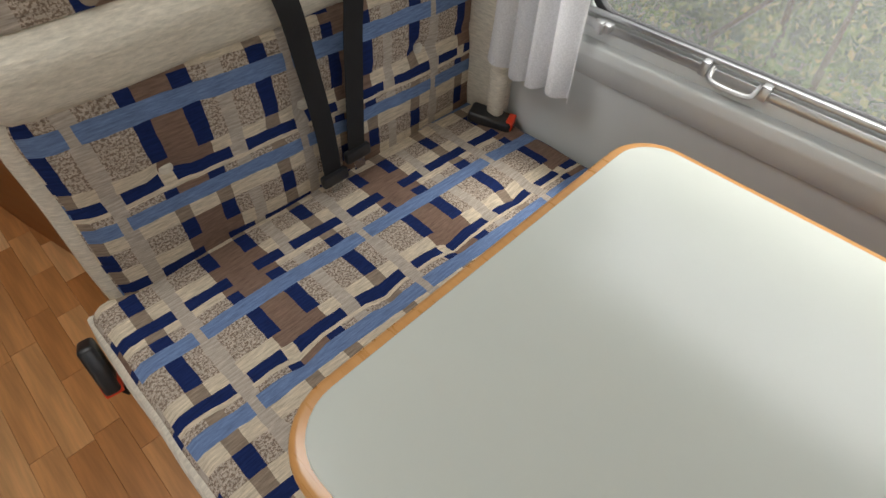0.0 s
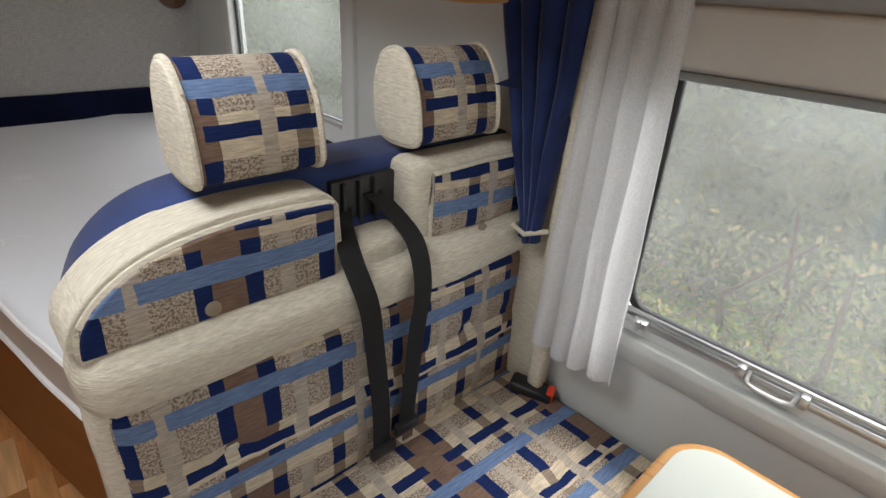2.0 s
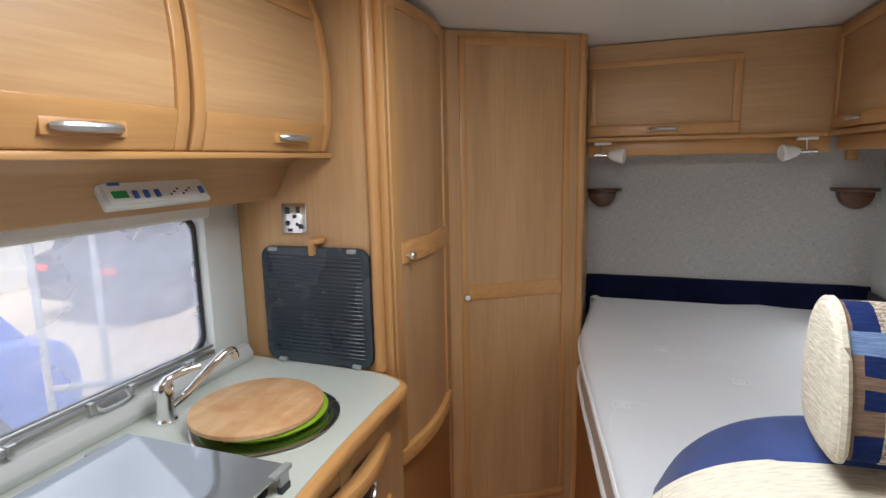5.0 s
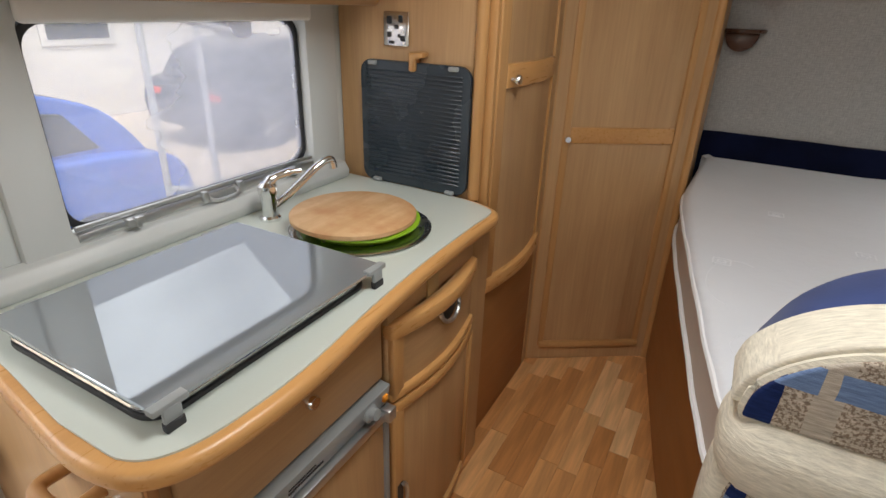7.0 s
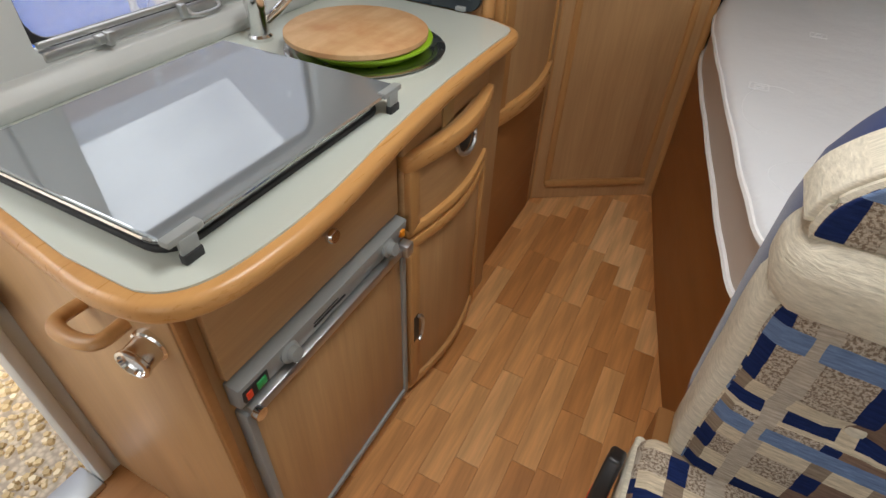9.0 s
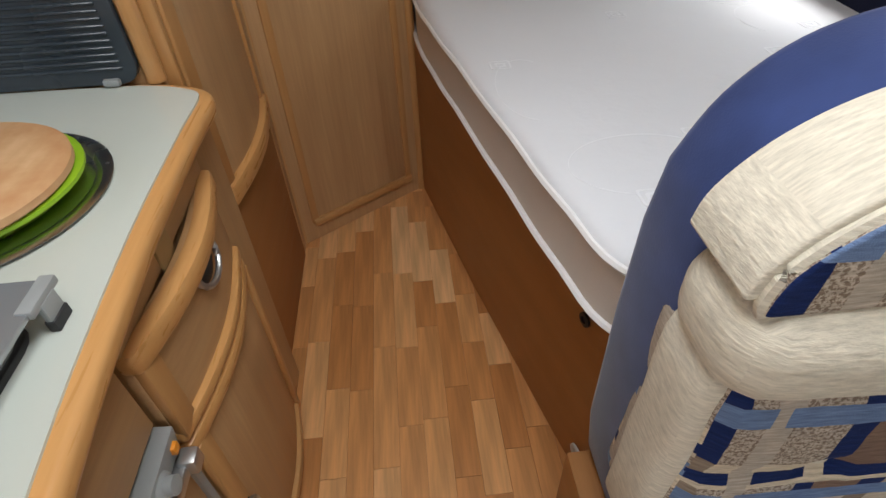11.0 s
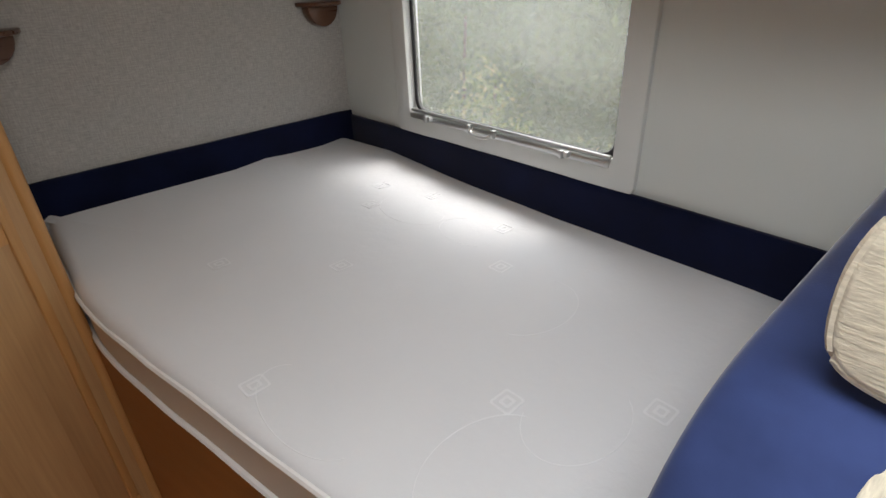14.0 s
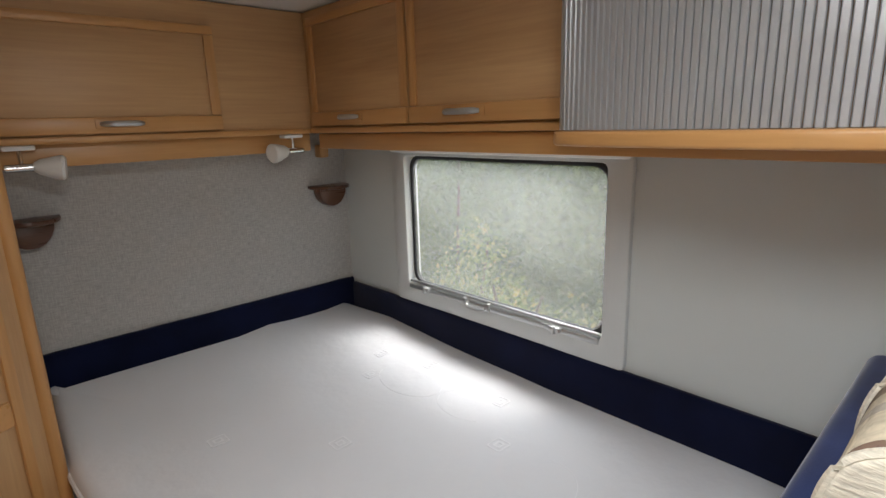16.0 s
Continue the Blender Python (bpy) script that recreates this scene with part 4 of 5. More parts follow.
# ---- lockers ----
def locker_door(parent, axis, plane, s, u0, u1, z0, z1, hpos, hl=0.10, bulge=0.012):
    """A framed flap door. axis y: front faces -y and u is x; axis x: front faces s*x and u is y."""
    def bx(ua, ub, za, zb, o0, o1, r=0.004):
        if axis == "y":
            return box(ua, ub, plane - o1, plane - o0, za, zb, r)
        return box(plane + s * o0, plane + s * o1, ua, ub, za, zb, r)

    e = 0.030
    ea = edge_x if axis == "y" else edge_y
    dm = wood_x if axis == "y" else wood_y
    dd = part("door", bx(u0, u1, z0, z1, 0.0, 0.010, 0.003), dm, parent)
    part("rail", bx(u0, u1, z1 - 0.026, z1, 0.006, 0.018), ea, dd)
    part("rail", bx(u0, u1, z0, z0 + 0.045, 0.006, 0.020, 0.005), ea, dd)
    part("stile", bx(u0, u0 + e, z0 + 0.045, z1 - 0.026, 0.006, 0.017), edge_v, dd)
    part("stile", bx(u1 - e, u1, z0 + 0.045, z1 - 0.026, 0.006, 0.017), edge_v, dd)
    hz = z0 + 0.026
    if axis == "y":
        c, al, ou = (hpos, plane - 0.020, hz), (1, 0, 0), (0, -1, 0)
    else:
        c, al, ou = (plane + s * 0.020, hpos, hz), (0, 1, 0), (s, 0, 0)
    c = Vector(c)
    o = Vector(ou)
    pl_ = bx(hpos - hl * 0.62, hpos + hl * 0.62, hz - 0.013, hz + 0.013, 0.018, 0.022, 0.002)
    part("recess", pl_, ea, dd)
    handle_bar(dd, c, al, o, hl)
    return dd


YR, XS = -0.19, -0.25
rl = thing("rear_locker", "beech overhead locker across the rear wall, closed", "locker", (-0.7, -0.1, 1.575))
part("body", box(-1.148, -0.004, YR, -0.003, 1.575, ZC - 0.004, 0.002), wood_x, rl, smooth=False)
locker_door(rl, "y", YR, -1, -1.140, -0.565, 1.580, 1.885, -0.845, 0.105)
part("lip", box(-1.150, -0.24, YR - 0.022, YR + 0.02, 1.558, 1.577, 0.006), edge_x, rl)
part("fascia", box(-1.148, -0.24, YR + 0.03, -0.003, 1.497, 1.560, 0.004), edge_x, rl)
sl = thing("side_locker", "beech overhead locker above the bed with two closed flaps", "locker", (-0.12, -0.7, 1.575))
part("body", box(XS, -0.003, -1.31, YR - 0.001, 1.575, ZC - 0.004, 0.002), wood_y, sl, smooth=False)
locker_door(sl, "x", XS, -1, -0.745, -0.235, 1.582, 1.93, -0.47, 0.10)
locker_door(sl, "x", XS, -1, -1.285, -0.755, 1.582, 1.93, -0.965, 0.12)
part("lip", box(XS - 0.02, XS + 0.03, -1.32, YR - 0.025, 1.558, 1.577, 0.006), edge_y, sl)
part("fascia", box(XS + 0.01, -0.003, -1.92, YR - 0.03, 1.505, 1.556, 0.004), edge_y, sl)
part("block", box(-0.155, -0.115, -0.075, -0.03, 1.462, 1.512, 0.008), edge_v, sl)

# tambour cabinet
tam = thing("tambour_cabinet", "silver-grey tambour shutter cabinet on a rounded wood shelf", "cabinet", (-0.2, -1.62, 1.56))
tp = spline([(-0.255, -1.300, 0), (-0.350, -1.312, 0), (-0.385, -1.36, 0), (-0.405, -1.50, 0), (-0.412, -1.68, 0), (-0.40, -1.84, 0), (-0.375, -1.925, 0)], 9)
grey_slat = stained("silver_grey_slat", (0.38, 0.39, 0.40), 0.34, 0.1, 14, 200, 0.04, 0.35)
slats = [tp[0]]
for p in tp[1:]:
    while (p - slats[-1]).length >= 0.0125:
        slats.append(slats[-1] + (p - slats[-1]).normalized() * 0.0125)
for a, b in zip(slats, slats[1:]):
    t = (b - a).normalized()
    o = Vector((t.y, -t.x, 0))
    if o.x > 0:
        o = -o
    q = [a + t * 0.0006, a + t * 0.0022 + o * 0.0025, b - t * 0.0022 + o * 0.0025, b - t * 0.0006, b - t * 0.0006 - o * 0.003, a + t * 0.0006 - o * 0.003]
    part("slat", slab([(v.x, v.y) for v in q], "z", 1.562, ZC - 0.006), grey_slat, tam, smooth=False)
so = [(v.x - 0.022, v.y) for v in tp if v.x < -0.34]
part("shelf", slab([(-0.004, -1.318), (-0.30, -1.318)] + so + [(-0.004, -1.926)], "z", 1.534, 1.561, 0.009, 3, ang=60), edge_y, tam)
part("backing", slab([(v.x + 0.012, v.y) for v in tp] + [(-0.004, -1.925), (-0.004, -1.312)], "z", 1.563, ZC - 0.005), wood_v, tam, smooth=False)

# dinette locker
dl = thing("dinette_locker", "beech overhead locker above the table with closed flaps", "locker", (-0.2, -2.6, 1.5))
ep = [(0, 1.41)] + [(v.x, v.y) for v in spline([(-0.20, 1.405, 0), (-0.27, 1.412, 0), (-0.33, 1.445, 0), (-0.375, 1.505, 0), (-0.40, 1.60, 0), (-0.405, 1.75, 0), (-0.39, 1.955, 0)], 6)] + [(0, 1.955)]
ep = [(min(x, -0.003), z) for x, z in ep]
part("end_panel", slab(ep, "y", -1.952, -1.928, 0.006, 2, ang=60), edge_v, dl)
part("body", box(-0.385, -0.003, -3.40, -1.953, 1.505, ZC - 0.004, 0.002), wood_y, dl, smooth=False)
locker_door(dl, "x", -0.385, -1, -2.62, -1.965, 1.518, 1.94, -2.225, 0.115)
locker_door(dl, "x", -0.385, -1, -3.30, -2.64, 1.518, 1.94, -2.95, 0.135)
part("lip", box(-0.412, -0.375, -3.40, -1.953, 1.500, 1.516, 0.005), edge_y, dl)
part("lower_fascia", box(-0.30, -0.003, -3.40, -1.953, 1.455, 1.506, 0.004), wood_y, dl)
ul = thing("strip_light", "white plastic strip light under the overhead locker", "light", (-0.32, -2.42, 1.49))
part("housing", box(-0.345, -0.302, -2.495, -2.325, 1.482, 1.5045, 0.008, 3), white_plastic, ul)
part("diffuser", box(-0.340, -0.306, -2.485, -2.335, 1.475, 1.483, 0.003), stained("frosted_diffuser", (0.7, 0.7, 0.7), 0.3), ul)

# kitchen lockers
kl = thing("kitchen_locker", "beech overhead kitchen locker with two closed curved flaps", "locker", (-1.95, -2.1, 1.53))
kp = [(XL + 0.003, 1.52), (-1.79, 1.52), (-1.765, 1.60), (-1.76, 1.72), (-1.775, 1.84), (-1.81, 1.955), (XL + 0.003, 1.955)]
part("body", slab(kp, "y", -3.0, -1.304, 0.003, 1, ang=40), wood_y, kl)


def k_door(y0, y1, hy):
    prof = [(v.x, v.y) for v in spline([(-1.768, 1.525, 0), (-1.748, 1.60, 0), (-1.744, 1.72, 0), (-1.758, 1.84, 0), (-1.785, 1.925, 0)], 5)]
    o = prof + [(x - 0.012, z) for x, z in reversed(prof)]
    dd = part("door", slab(o, "y", y0, y1, 0.003, 1, ang=60), wood_y, kl)
    for a, b in ((y0, y0 + 0.03), (y1 - 0.03, y1)):
        part("stile", slab([(x + 0.008, z) for x, z in prof] + [(x - 0.006, z) for x, z in reversed(prof)], "y", a, b, 0.004, 2, ang=60), edge_v, dd)
    lo, hi = prof[:6], prof[-5:]
    part("rail", slab([(x + 0.009, z) for x, z in lo] + [(x - 0.006, z) for x, z in reversed(lo)], "y", y0 + 0.03, y1 - 0.03, 0.004, 2, ang=60), edge_y, dd)
    part("rail", slab([(x + 0.008, z) for x, z in hi] + [(x - 0.006, z) for x, z in reversed(hi)], "y", y0 + 0.03, y1 - 0.03, 0.004, 2, ang=60), edge_y, dd)
    part("recess", box(-1.756, -1.7445, hy - 0.07, hy + 0.07, 1.545, 1.572, 0.002), edge_y, dd)
    handle_bar(dd, (-1.746, hy, 1.558), (0, 1, 0), (1, 0, 0), 0.115)


k_door(-1.815, -1.325, -1.50)
k_door(-2.42, -1.825, -2.03)
k_door(-2.99, -2.43, -2.7)
part("lip", box(-1.80, -1.755, -3.0, -1.304, 1.510, 1.524, 0.005), edge_y, kl)
part("valance", slab([(XL + 0.003, 1.395), (-1.955, 1.395), (-1.945, 1.41), (-1.90, 1.49), (-1.86, 1.512), (XL + 0.003, 1.512)], "y", -3.0, -1.304, 0.006, 2), wood_y, kl)
cp = thing("control_panel", "pale grey control panel with small blue switches", "control panel", (-1.92, -1.765, 1.44))
cpq = pose(-1.921, -1.763, 1.447, 0, 60, 0)


def panel_box(u0, u1, v0, v1, h0, h1, r=0.002):
    bm = box(v0, v1, u0, u1, h0, h1, r)
    bm.transform(cpq)
    return bm


part("housing", panel_box(-0.133, 0.133, -0.040, 0.040, 0.0, 0.016, 0.006), frame_plastic, cp)
part("face", panel_box(-0.122, 0.122, -0.031, 0.031, 0.015, 0.0175, 0.002), white_plastic, cp)
part("logo", panel_box(-0.112, -0.078, 0.004, 0.020, 0.0172, 0.0190, 0.001), green_plastic, cp)
part("logo", panel_box(-0.112, -0.085, -0.022, -0.008, 0.0172, 0.0190, 0.001), blue_plastic, cp)
for u in (-0.062, -0.037, -0.010, 0.110):
    part("switch", panel_box(u - 0.006, u + 0.006, 0.006, 0.024, 0.0172, 0.022, 0.002), blue_plastic, cp)
for i in range(5):
    part("print_bar", panel_box(-0.065 + i * 0.033, -0.050 + i * 0.033, -0.020, -0.016, 0.0172, 0.0182, 0.0), grey_plastic, cp)
for i in range(6):
    part("indicator", panel_box(0.022 + i * 0.011, 0.027 + i * 0.011, 0.018 - 0.006 * (i % 3), 0.022 - 0.006 * (i % 3), 0.0172, 0.019, 0.0), rubber, cp)


# reading lamps, corner shelves
def reading_lamp(x, s):
    o = thing("reading_lamp", "white frosted glass reading lamp on a chrome arm under the locker", "lamp", (x, -0.17, 1.54), "reading lamps over the bed")
    part("base", box(x - 0.035, x + 0.035, -0.20, -0.160, 1.545, 1.5575, 0.004), white_plastic, o)
    part("stem", tube([(x, -0.185, 1.546), (x, -0.187, 1.505)], 0.006, 8), chrome, o)
    part("arm", tube([(x - s * 0.035, -0.187, 1.502), (x + s * 0.03, -0.19, 1.502)], 0.010, 10), chrome, o)
    part("shade", lathe([(0.012, 0.0), (0.020, 0.012), (0.030, 0.045), (0.033, 0.062), (0.028, 0.068), (0.0, 0.066)], (x + s * 0.025, -0.19, 1.503), (s, -0.25, -0.1), 20), white_plastic, o, "frosted white glass shade")


reading_lamp(-1.083, 1)
reading_lamp(-0.325, -1)


def corner_shelf(x):
    o = thing("corner_shelf", "small dark varnished wooden shelf screwed to the rear wall", "shelf", (x, -0.05, 1.30), "dark wall shelves")
    half = [(0.062 * math.cos(t), 0.062 * math.sin(t)) for t in [math.pi + math.pi * i / 12 for i in range(13)]]
    part("bracket", slab([(x + a, 1.338 + b * 1.15) for a, b in half], "y", -0.055, -0.003, 0.006), dark_wood, o)
    top = [(x + 0.085 * math.cos(t), -0.003 + 0.11 * math.sin(t)) for t in [math.pi + math.pi * i / 14 for i in range(15)]]
    part("top", slab(top, "z", 1.338, 1.352, 0.004), dark_wood, o)


corner_shelf(-1.085)
corner_shelf(-0.098)

# ---- dinette bench ----
YS = -1.995
bench = thing("bench_seat", "two-seat bench upholstered in blue and cream plaid", "bench seat", (-0.5, -2.2, 0))
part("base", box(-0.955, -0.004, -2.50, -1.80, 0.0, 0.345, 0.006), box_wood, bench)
part("side_cover", box(-0.975, -0.955, -2.52, -1.96, 0.05, 0.385, 0.008), navy_velour, bench, "navy fabric side panel")
dents = [(x, -2.335, 0.51, 0.03, 0.022, 2) for x in (-0.775, -0.59, -0.41, -0.225)]
dents += [(-0.9 + i * 0.03, -2.335 + 0.006 * math.sin(i), 0.51, 0.022, 0.006, 2) for i in range(29)]
part("seat_cushion", cushion(-0.992, -0.006, -2.66, -1.985, 0.385, 0.508, 0.035, (0, 0, 0.006), 40, dents), plaid_seat, bench)
part("seat_side", cushion(-1.000, -0.975, -2.655, -1.99, 0.375, 0.487, 0.012, (0.004, 0, 0), 10), cream_fabric, bench)
for x in (-0.775, -0.59, -0.41, -0.225):
    part("button", lathe([(0.004, 0), (0.013, 0.001), (0.012, 0.006), (0.006, 0.009), (0, 0.009)], (x, -2.335, 0.482), (0, 0, 1), 14), cream_fabric, bench)
# shell
shell = [(-0.004, 0.35), (-0.915, 0.35), (-0.930, 0.48), (-0.934, 0.75), (-0.931, 0.90)] + [(v.x, v.y) for v in spline([(-0.921, 0.98, 0), (-0.884, 1.052, 0), (-0.820, 1.106, 0), (-0.73, 1.132, 0), (-0.60, 1.137, 0)], 5)] + [(-0.004, 1.137)]
part("back_shell", slab(shell, "y", -1.930, -1.784, 0.022, 4, ang=50), navy_velour, bench, "navy velour backrest shell")
# lower backrest
bd = [(x, -2.03, 0.712, 0.03, 0.020, 1) for x in (-0.77, -0.50, -0.20)]
bd += [(-0.9 + i * 0.03, -2.03, 0.712 + 0.005 * math.sin(i * 1.7), 0.022, 0.007, 1) for i in range(29)]
part("lower_backrest", cushion(-0.934, -0.008, -2.025, -1.87, 0.475, 0.885, 0.035, (0, 0.010, 0), 36, bd), plaid_back, bench)
for x in (-0.77, -0.50, -0.20):
    part("button", lathe([(0.004, 0), (0.013, 0.001), (0.012, 0.006), (0.006, 0.009), (0, 0.009)], (x, -2.012, 0.712), (0, -1, 0), 14), cream_fabric, bench)
part("side_bolster", cushion(-0.946, -0.910, -2.012, -1.915, 0.47, 0.885, 0.018, (0.004, 0, 0), 14), cream_fabric, bench)
part("lumbar_roll", cushion(-0.954, -0.008, -2.045, -1.90, 0.858, 0.984, 0.055, (0, 0.006, 0), 28, [(-0.76, -2.06, 0.975, 0.03, 0.012, 1)]), cream_fabric, bench, "cream chenille roll")
u1 = [(-0.530, 0.985), (-0.950, 0.985)] + [(v.x, v.y) for v in spline([(-0.950, 0.985, 0), (-0.938, 1.026, 0), (-0.893, 1.074, 0), (-0.826, 1.108, 0), (-0.73, 1.127, 0), (-0.62, 1.129, 0), (-0.562, 1.124, 0), (-0.536, 1.100, 0)], 5)][1:]
part("upper_backrest", slab(u1, "y", -2.008, -1.908, 0.016, 4, ang=50), cream_fabric, bench, "cream border cushion with curved corner")
u2 = [(-0.552, 0.975), (-0.936, 0.975)] + [(v.x, v.y) for v in spline([(-0.936, 0.975, 0), (-0.926, 1.022, 0), (-0.880, 1.068, 0), (-0.815, 1.097, 0), (-0.72, 1.112, 0), (-0.62, 1.113, 0), (-0.552, 1.108, 0)], 5)][1:]
part("upper_panel", slab(u2, "y", -2.020, -1.99, 0.012, 3, ang=50), plaid_upper, bench)
part("upper_piping", tube([Vector((x, -2.010, z)) for x, z in u2] + [Vector((u2[0][0], -2.010, u2[0][1]))], 0.006, 6), cream_fabric, bench)
part("upper_backrest", cushion(-0.372, -0.008, -2.003, -1.915, 0.965, 1.138, 0.025, (0, 0.004, 0), 14), cream_fabric, bench, "cream border cushion beside the wall")
part("upper_panel", cushion(-0.330, -0.008, -2.016, -1.98, 0.972, 1.115, 0.014, (0, 0.003, 0), 14), plaid_upper_wall, bench)
part("upper_piping", tube([(-0.330, -2.008, 0.975), (-0.331, -2.010, 1.05), (-0.328, -2.010, 1.112), (-0.20, -2.010, 1.116), (-0.02, -2.010, 1.114)], 0.005, 6), cream_fabric, bench)
part("middle_pad", cushion(-0.522, -0.385, -2.015, -1.87, 0.93, 1.020, 0.02, (0, 0.004, 0), 12), cream_fabric, bench)
part("middle_pad_back", cushion(-0.524, -0.383, -1.955, -1.90, 0.94, 1.034, 0.012, (0, 0, 0), 10), navy_velour, bench, "navy velour edge behind the middle pad")
part("belt_slot", box(-0.512, -0.345, -1.945, -1.925, 1.000, 1.112, 0.004), black_plastic, bench, "black belt guide recess")
for x in (-0.490, -0.455, -0.42):
    part("slot_bar", box(x - 0.004, x + 0.004, -1.955, -1.943, 1.01, 1.108, 0.002), rubber, bench)
part("button", lathe([(0.004, 0), (0.013, 0.001), (0.012, 0.006), (0, 0.009)], (-0.765, -2.016, 0.992), (0, -1, 0), 14), button_cloth, bench)
part("button", lathe([(0.004, 0), (0.013, 0.001), (0.012, 0.006), (0, 0.009)], (-0.19, -2.020, 0.968), (0, -1, 0), 14), button_cloth, bench)


def headrest(x0, x1):
    xc = (x0 + x1) / 2
    h = thing("headrest", "rounded plaid headrest with cream sides on the bench backrest", "headrest", (xc, -1.9, 1.14), "bench headrests")
    prof = [(v.x, v.y) for v in spline([(-1.977, 1.150, 0), (-1.984, 1.18, 0), (-1.972, 1.255, 0), (-1.937, 1.312, 0), (-1.897, 1.325, 0), (-1.857, 1.300, 0), (-1.840, 1.24, 0), (-1.847, 1.165, 0), (-1.882, 1.142, 0), (-1.942, 1.141, 0)], 5, True)]
    prof = [(-1.984 + (y + 1.984) * 0.93, 1.156 + (z - 1.141) * 0.93) for y, z in prof]
    cu = part("cushion", slab(prof, "x", x0 + 0.012, x1 - 0.012, 0.004, 2, ang=60), plaid_rest, h)
    wrap = cu.data.uv_layers[0].data
    for lp in cu.data.loops:
        co = cu.data.vertices[lp.vertex_index].co
        wrap[lp.index].uv = (co.x - x0, co.z - 1.156 + 0.9 * max(0.0, co.y + 1.955))
    for x, s in ((x0, -1), (x1, 1)):
        part("side_panel", slab(prof, "x", x + (0.0 if s > 0 else 0.016) - (0.016 if s > 0 else 0), x + (0.0 if s > 0 else 0.0), 0.007, 3, ang=60), cream_fabric, h, "cream side panel")
        part("piping", tube([Vector((x - s * 0.008, y, z)) for y, z in prof] + [Vector((x - s * 0.008, *prof[0]))], 0.0055, 6), cream_fabric, h)
    for dx in (-0.05, 0.05):
        part("post", tube([(xc + dx, -1.89, 1.10), (xc + dx, -1.89, 1.19)], 0.006, 8), chrome, h)


headrest(-0.752, -0.540)
headrest(-0.352, -0.122)


def webbing(pts, w=0.024):
    pts = spline(pts, 8)
    bm = bmesh.new()
    rows = []
    for p in pts:
        rows.append([bm.verts.new(p + Vector((sx * w, sy * 0.0012, 0))) for sx, sy in ((-1, 1), (1, 1), (1, -1), (-1, -1))])
    for a, b in zip(rows, rows[1:]):
        for j in range(4):
            bm.faces.new((a[j], a[(j + 1) % 4], b[(j + 1) % 4], b[j]))
    bm.faces.new(rows[0][::-1])
    bm.faces.new(rows[-1])
    bmesh.ops.recalc_face_normals(bm, faces=bm.faces)
    return bm


for run in (
    [(-0.495, -1.950, 1.060), (-0.515, -1.985, 1.040), (-0.537, -2.046, 1.005), (-0.522, -2.070, 0.925), (-0.505, -2.064, 0.82), (-0.490, -2.062, 0.68), (-0.485, -2.060, 0.550)],
    [(-0.428, -1.950, 1.080), (-0.412, -2.000, 1.050), (-0.397, -2.046, 1.000), (-0.398, -2.072, 0.92), (-0.404, -2.066, 0.82), (-0.414, -2.062, 0.68), (-0.421, -2.060, 0.580)],
):
    foot = run[-1]
    sb = thing("seat_belt", "black webbing seat belt hanging down the backrest", "seat belt", foot, "bench seat belts")
    part("webbing", webbing(run, 0.021), strap, sb)
    fx, fy, fz = foot
    part("tongue_guard", box(fx - 0.032, fx + 0.032, fy - 0.012, fy + 0.006, fz - 0.016, fz + 0.012, 0.006), black_plastic, sb)
    part("tongue", box(fx - 0.012, fx + 0.016, fy - 0.006, fy - 0.003, fz - 0.042, fz - 0.014, 0.001), steel, sb)

bk = thing("belt_buckle", "black seat belt buckle with a red release button", "belt buckle", (-0.05, -2.14, 0.505), "belt buckles")
bm = box(-0.026, 0.026, -0.055, 0.055, 0.0, 0.03, 0.008, 3)
bm.transform(pose(-0.06, -2.125, 0.507, 6, 0, 24))
part("body", bm, black_plastic, bk)
bm = box(-0.020, 0.020, -0.058, -0.040, 0.008, 0.033, 0.003)
bm.transform(pose(-0.06, -2.125, 0.507, 6, 0, 24))
part("release_button", bm, red_plastic, bk)
bk = thing("belt_buckle", "black seat belt buckle hanging beside the bench", "belt buckle", (-1.015, -2.10, 0.40), "belt buckles")
tf = pose(-1.022, -2.075, 0.455, 62, 0, -8)
bm = box(-0.014, 0.014, -0.055, 0.045, -0.026, 0.026, 0.008, 3)
bm.transform(tf)
part("body", bm, black_plastic, bk)
bm = box(-0.0155, 0.0155, -0.060, -0.034, -0.019, 0.019, 0.003)
bm.transform(tf)
part("release_button", bm, red_plastic, bk)
bm = webbing([(-1.01, -2.05, 0.30), (-1.02, -2.06, 0.36), (-1.02, -2.085, 0.41)], 0.012)
part("stalk", bm, strap, bk)

# ---- table ----
tb = thing("dinette_table", "pale green laminate table with a rounded wooden edge", "table", (-0.55, -3.0, 0))
to = rrect(-0.910, -0.150, -3.45, -2.515, 0.085, 8)
ti = rrect(-0.892, -0.168, -3.432, -2.533, 0.070, 8)
part("edge", slab(to, "z", 0.712, 0.7485, 0.010, 3, ang=60), rim_wood, tb, "rounded orange-brown wood edge")
part("surface", slab(ti, "z", 0.735, 0.7515, 0.0015, 1, ang=60), laminate, tb)
part("leg", tube([(-0.55, -3.1, 0.0), (-0.55, -3.1, 0.713)], 0.03, 16), aluminium, tb)
part("foot_plate", lathe([(0.09, 0.0), (0.09, 0.01), (0.04, 0.02), (0.0, 0.02)], (-0.55, -3.1, 0)), aluminium, tb)


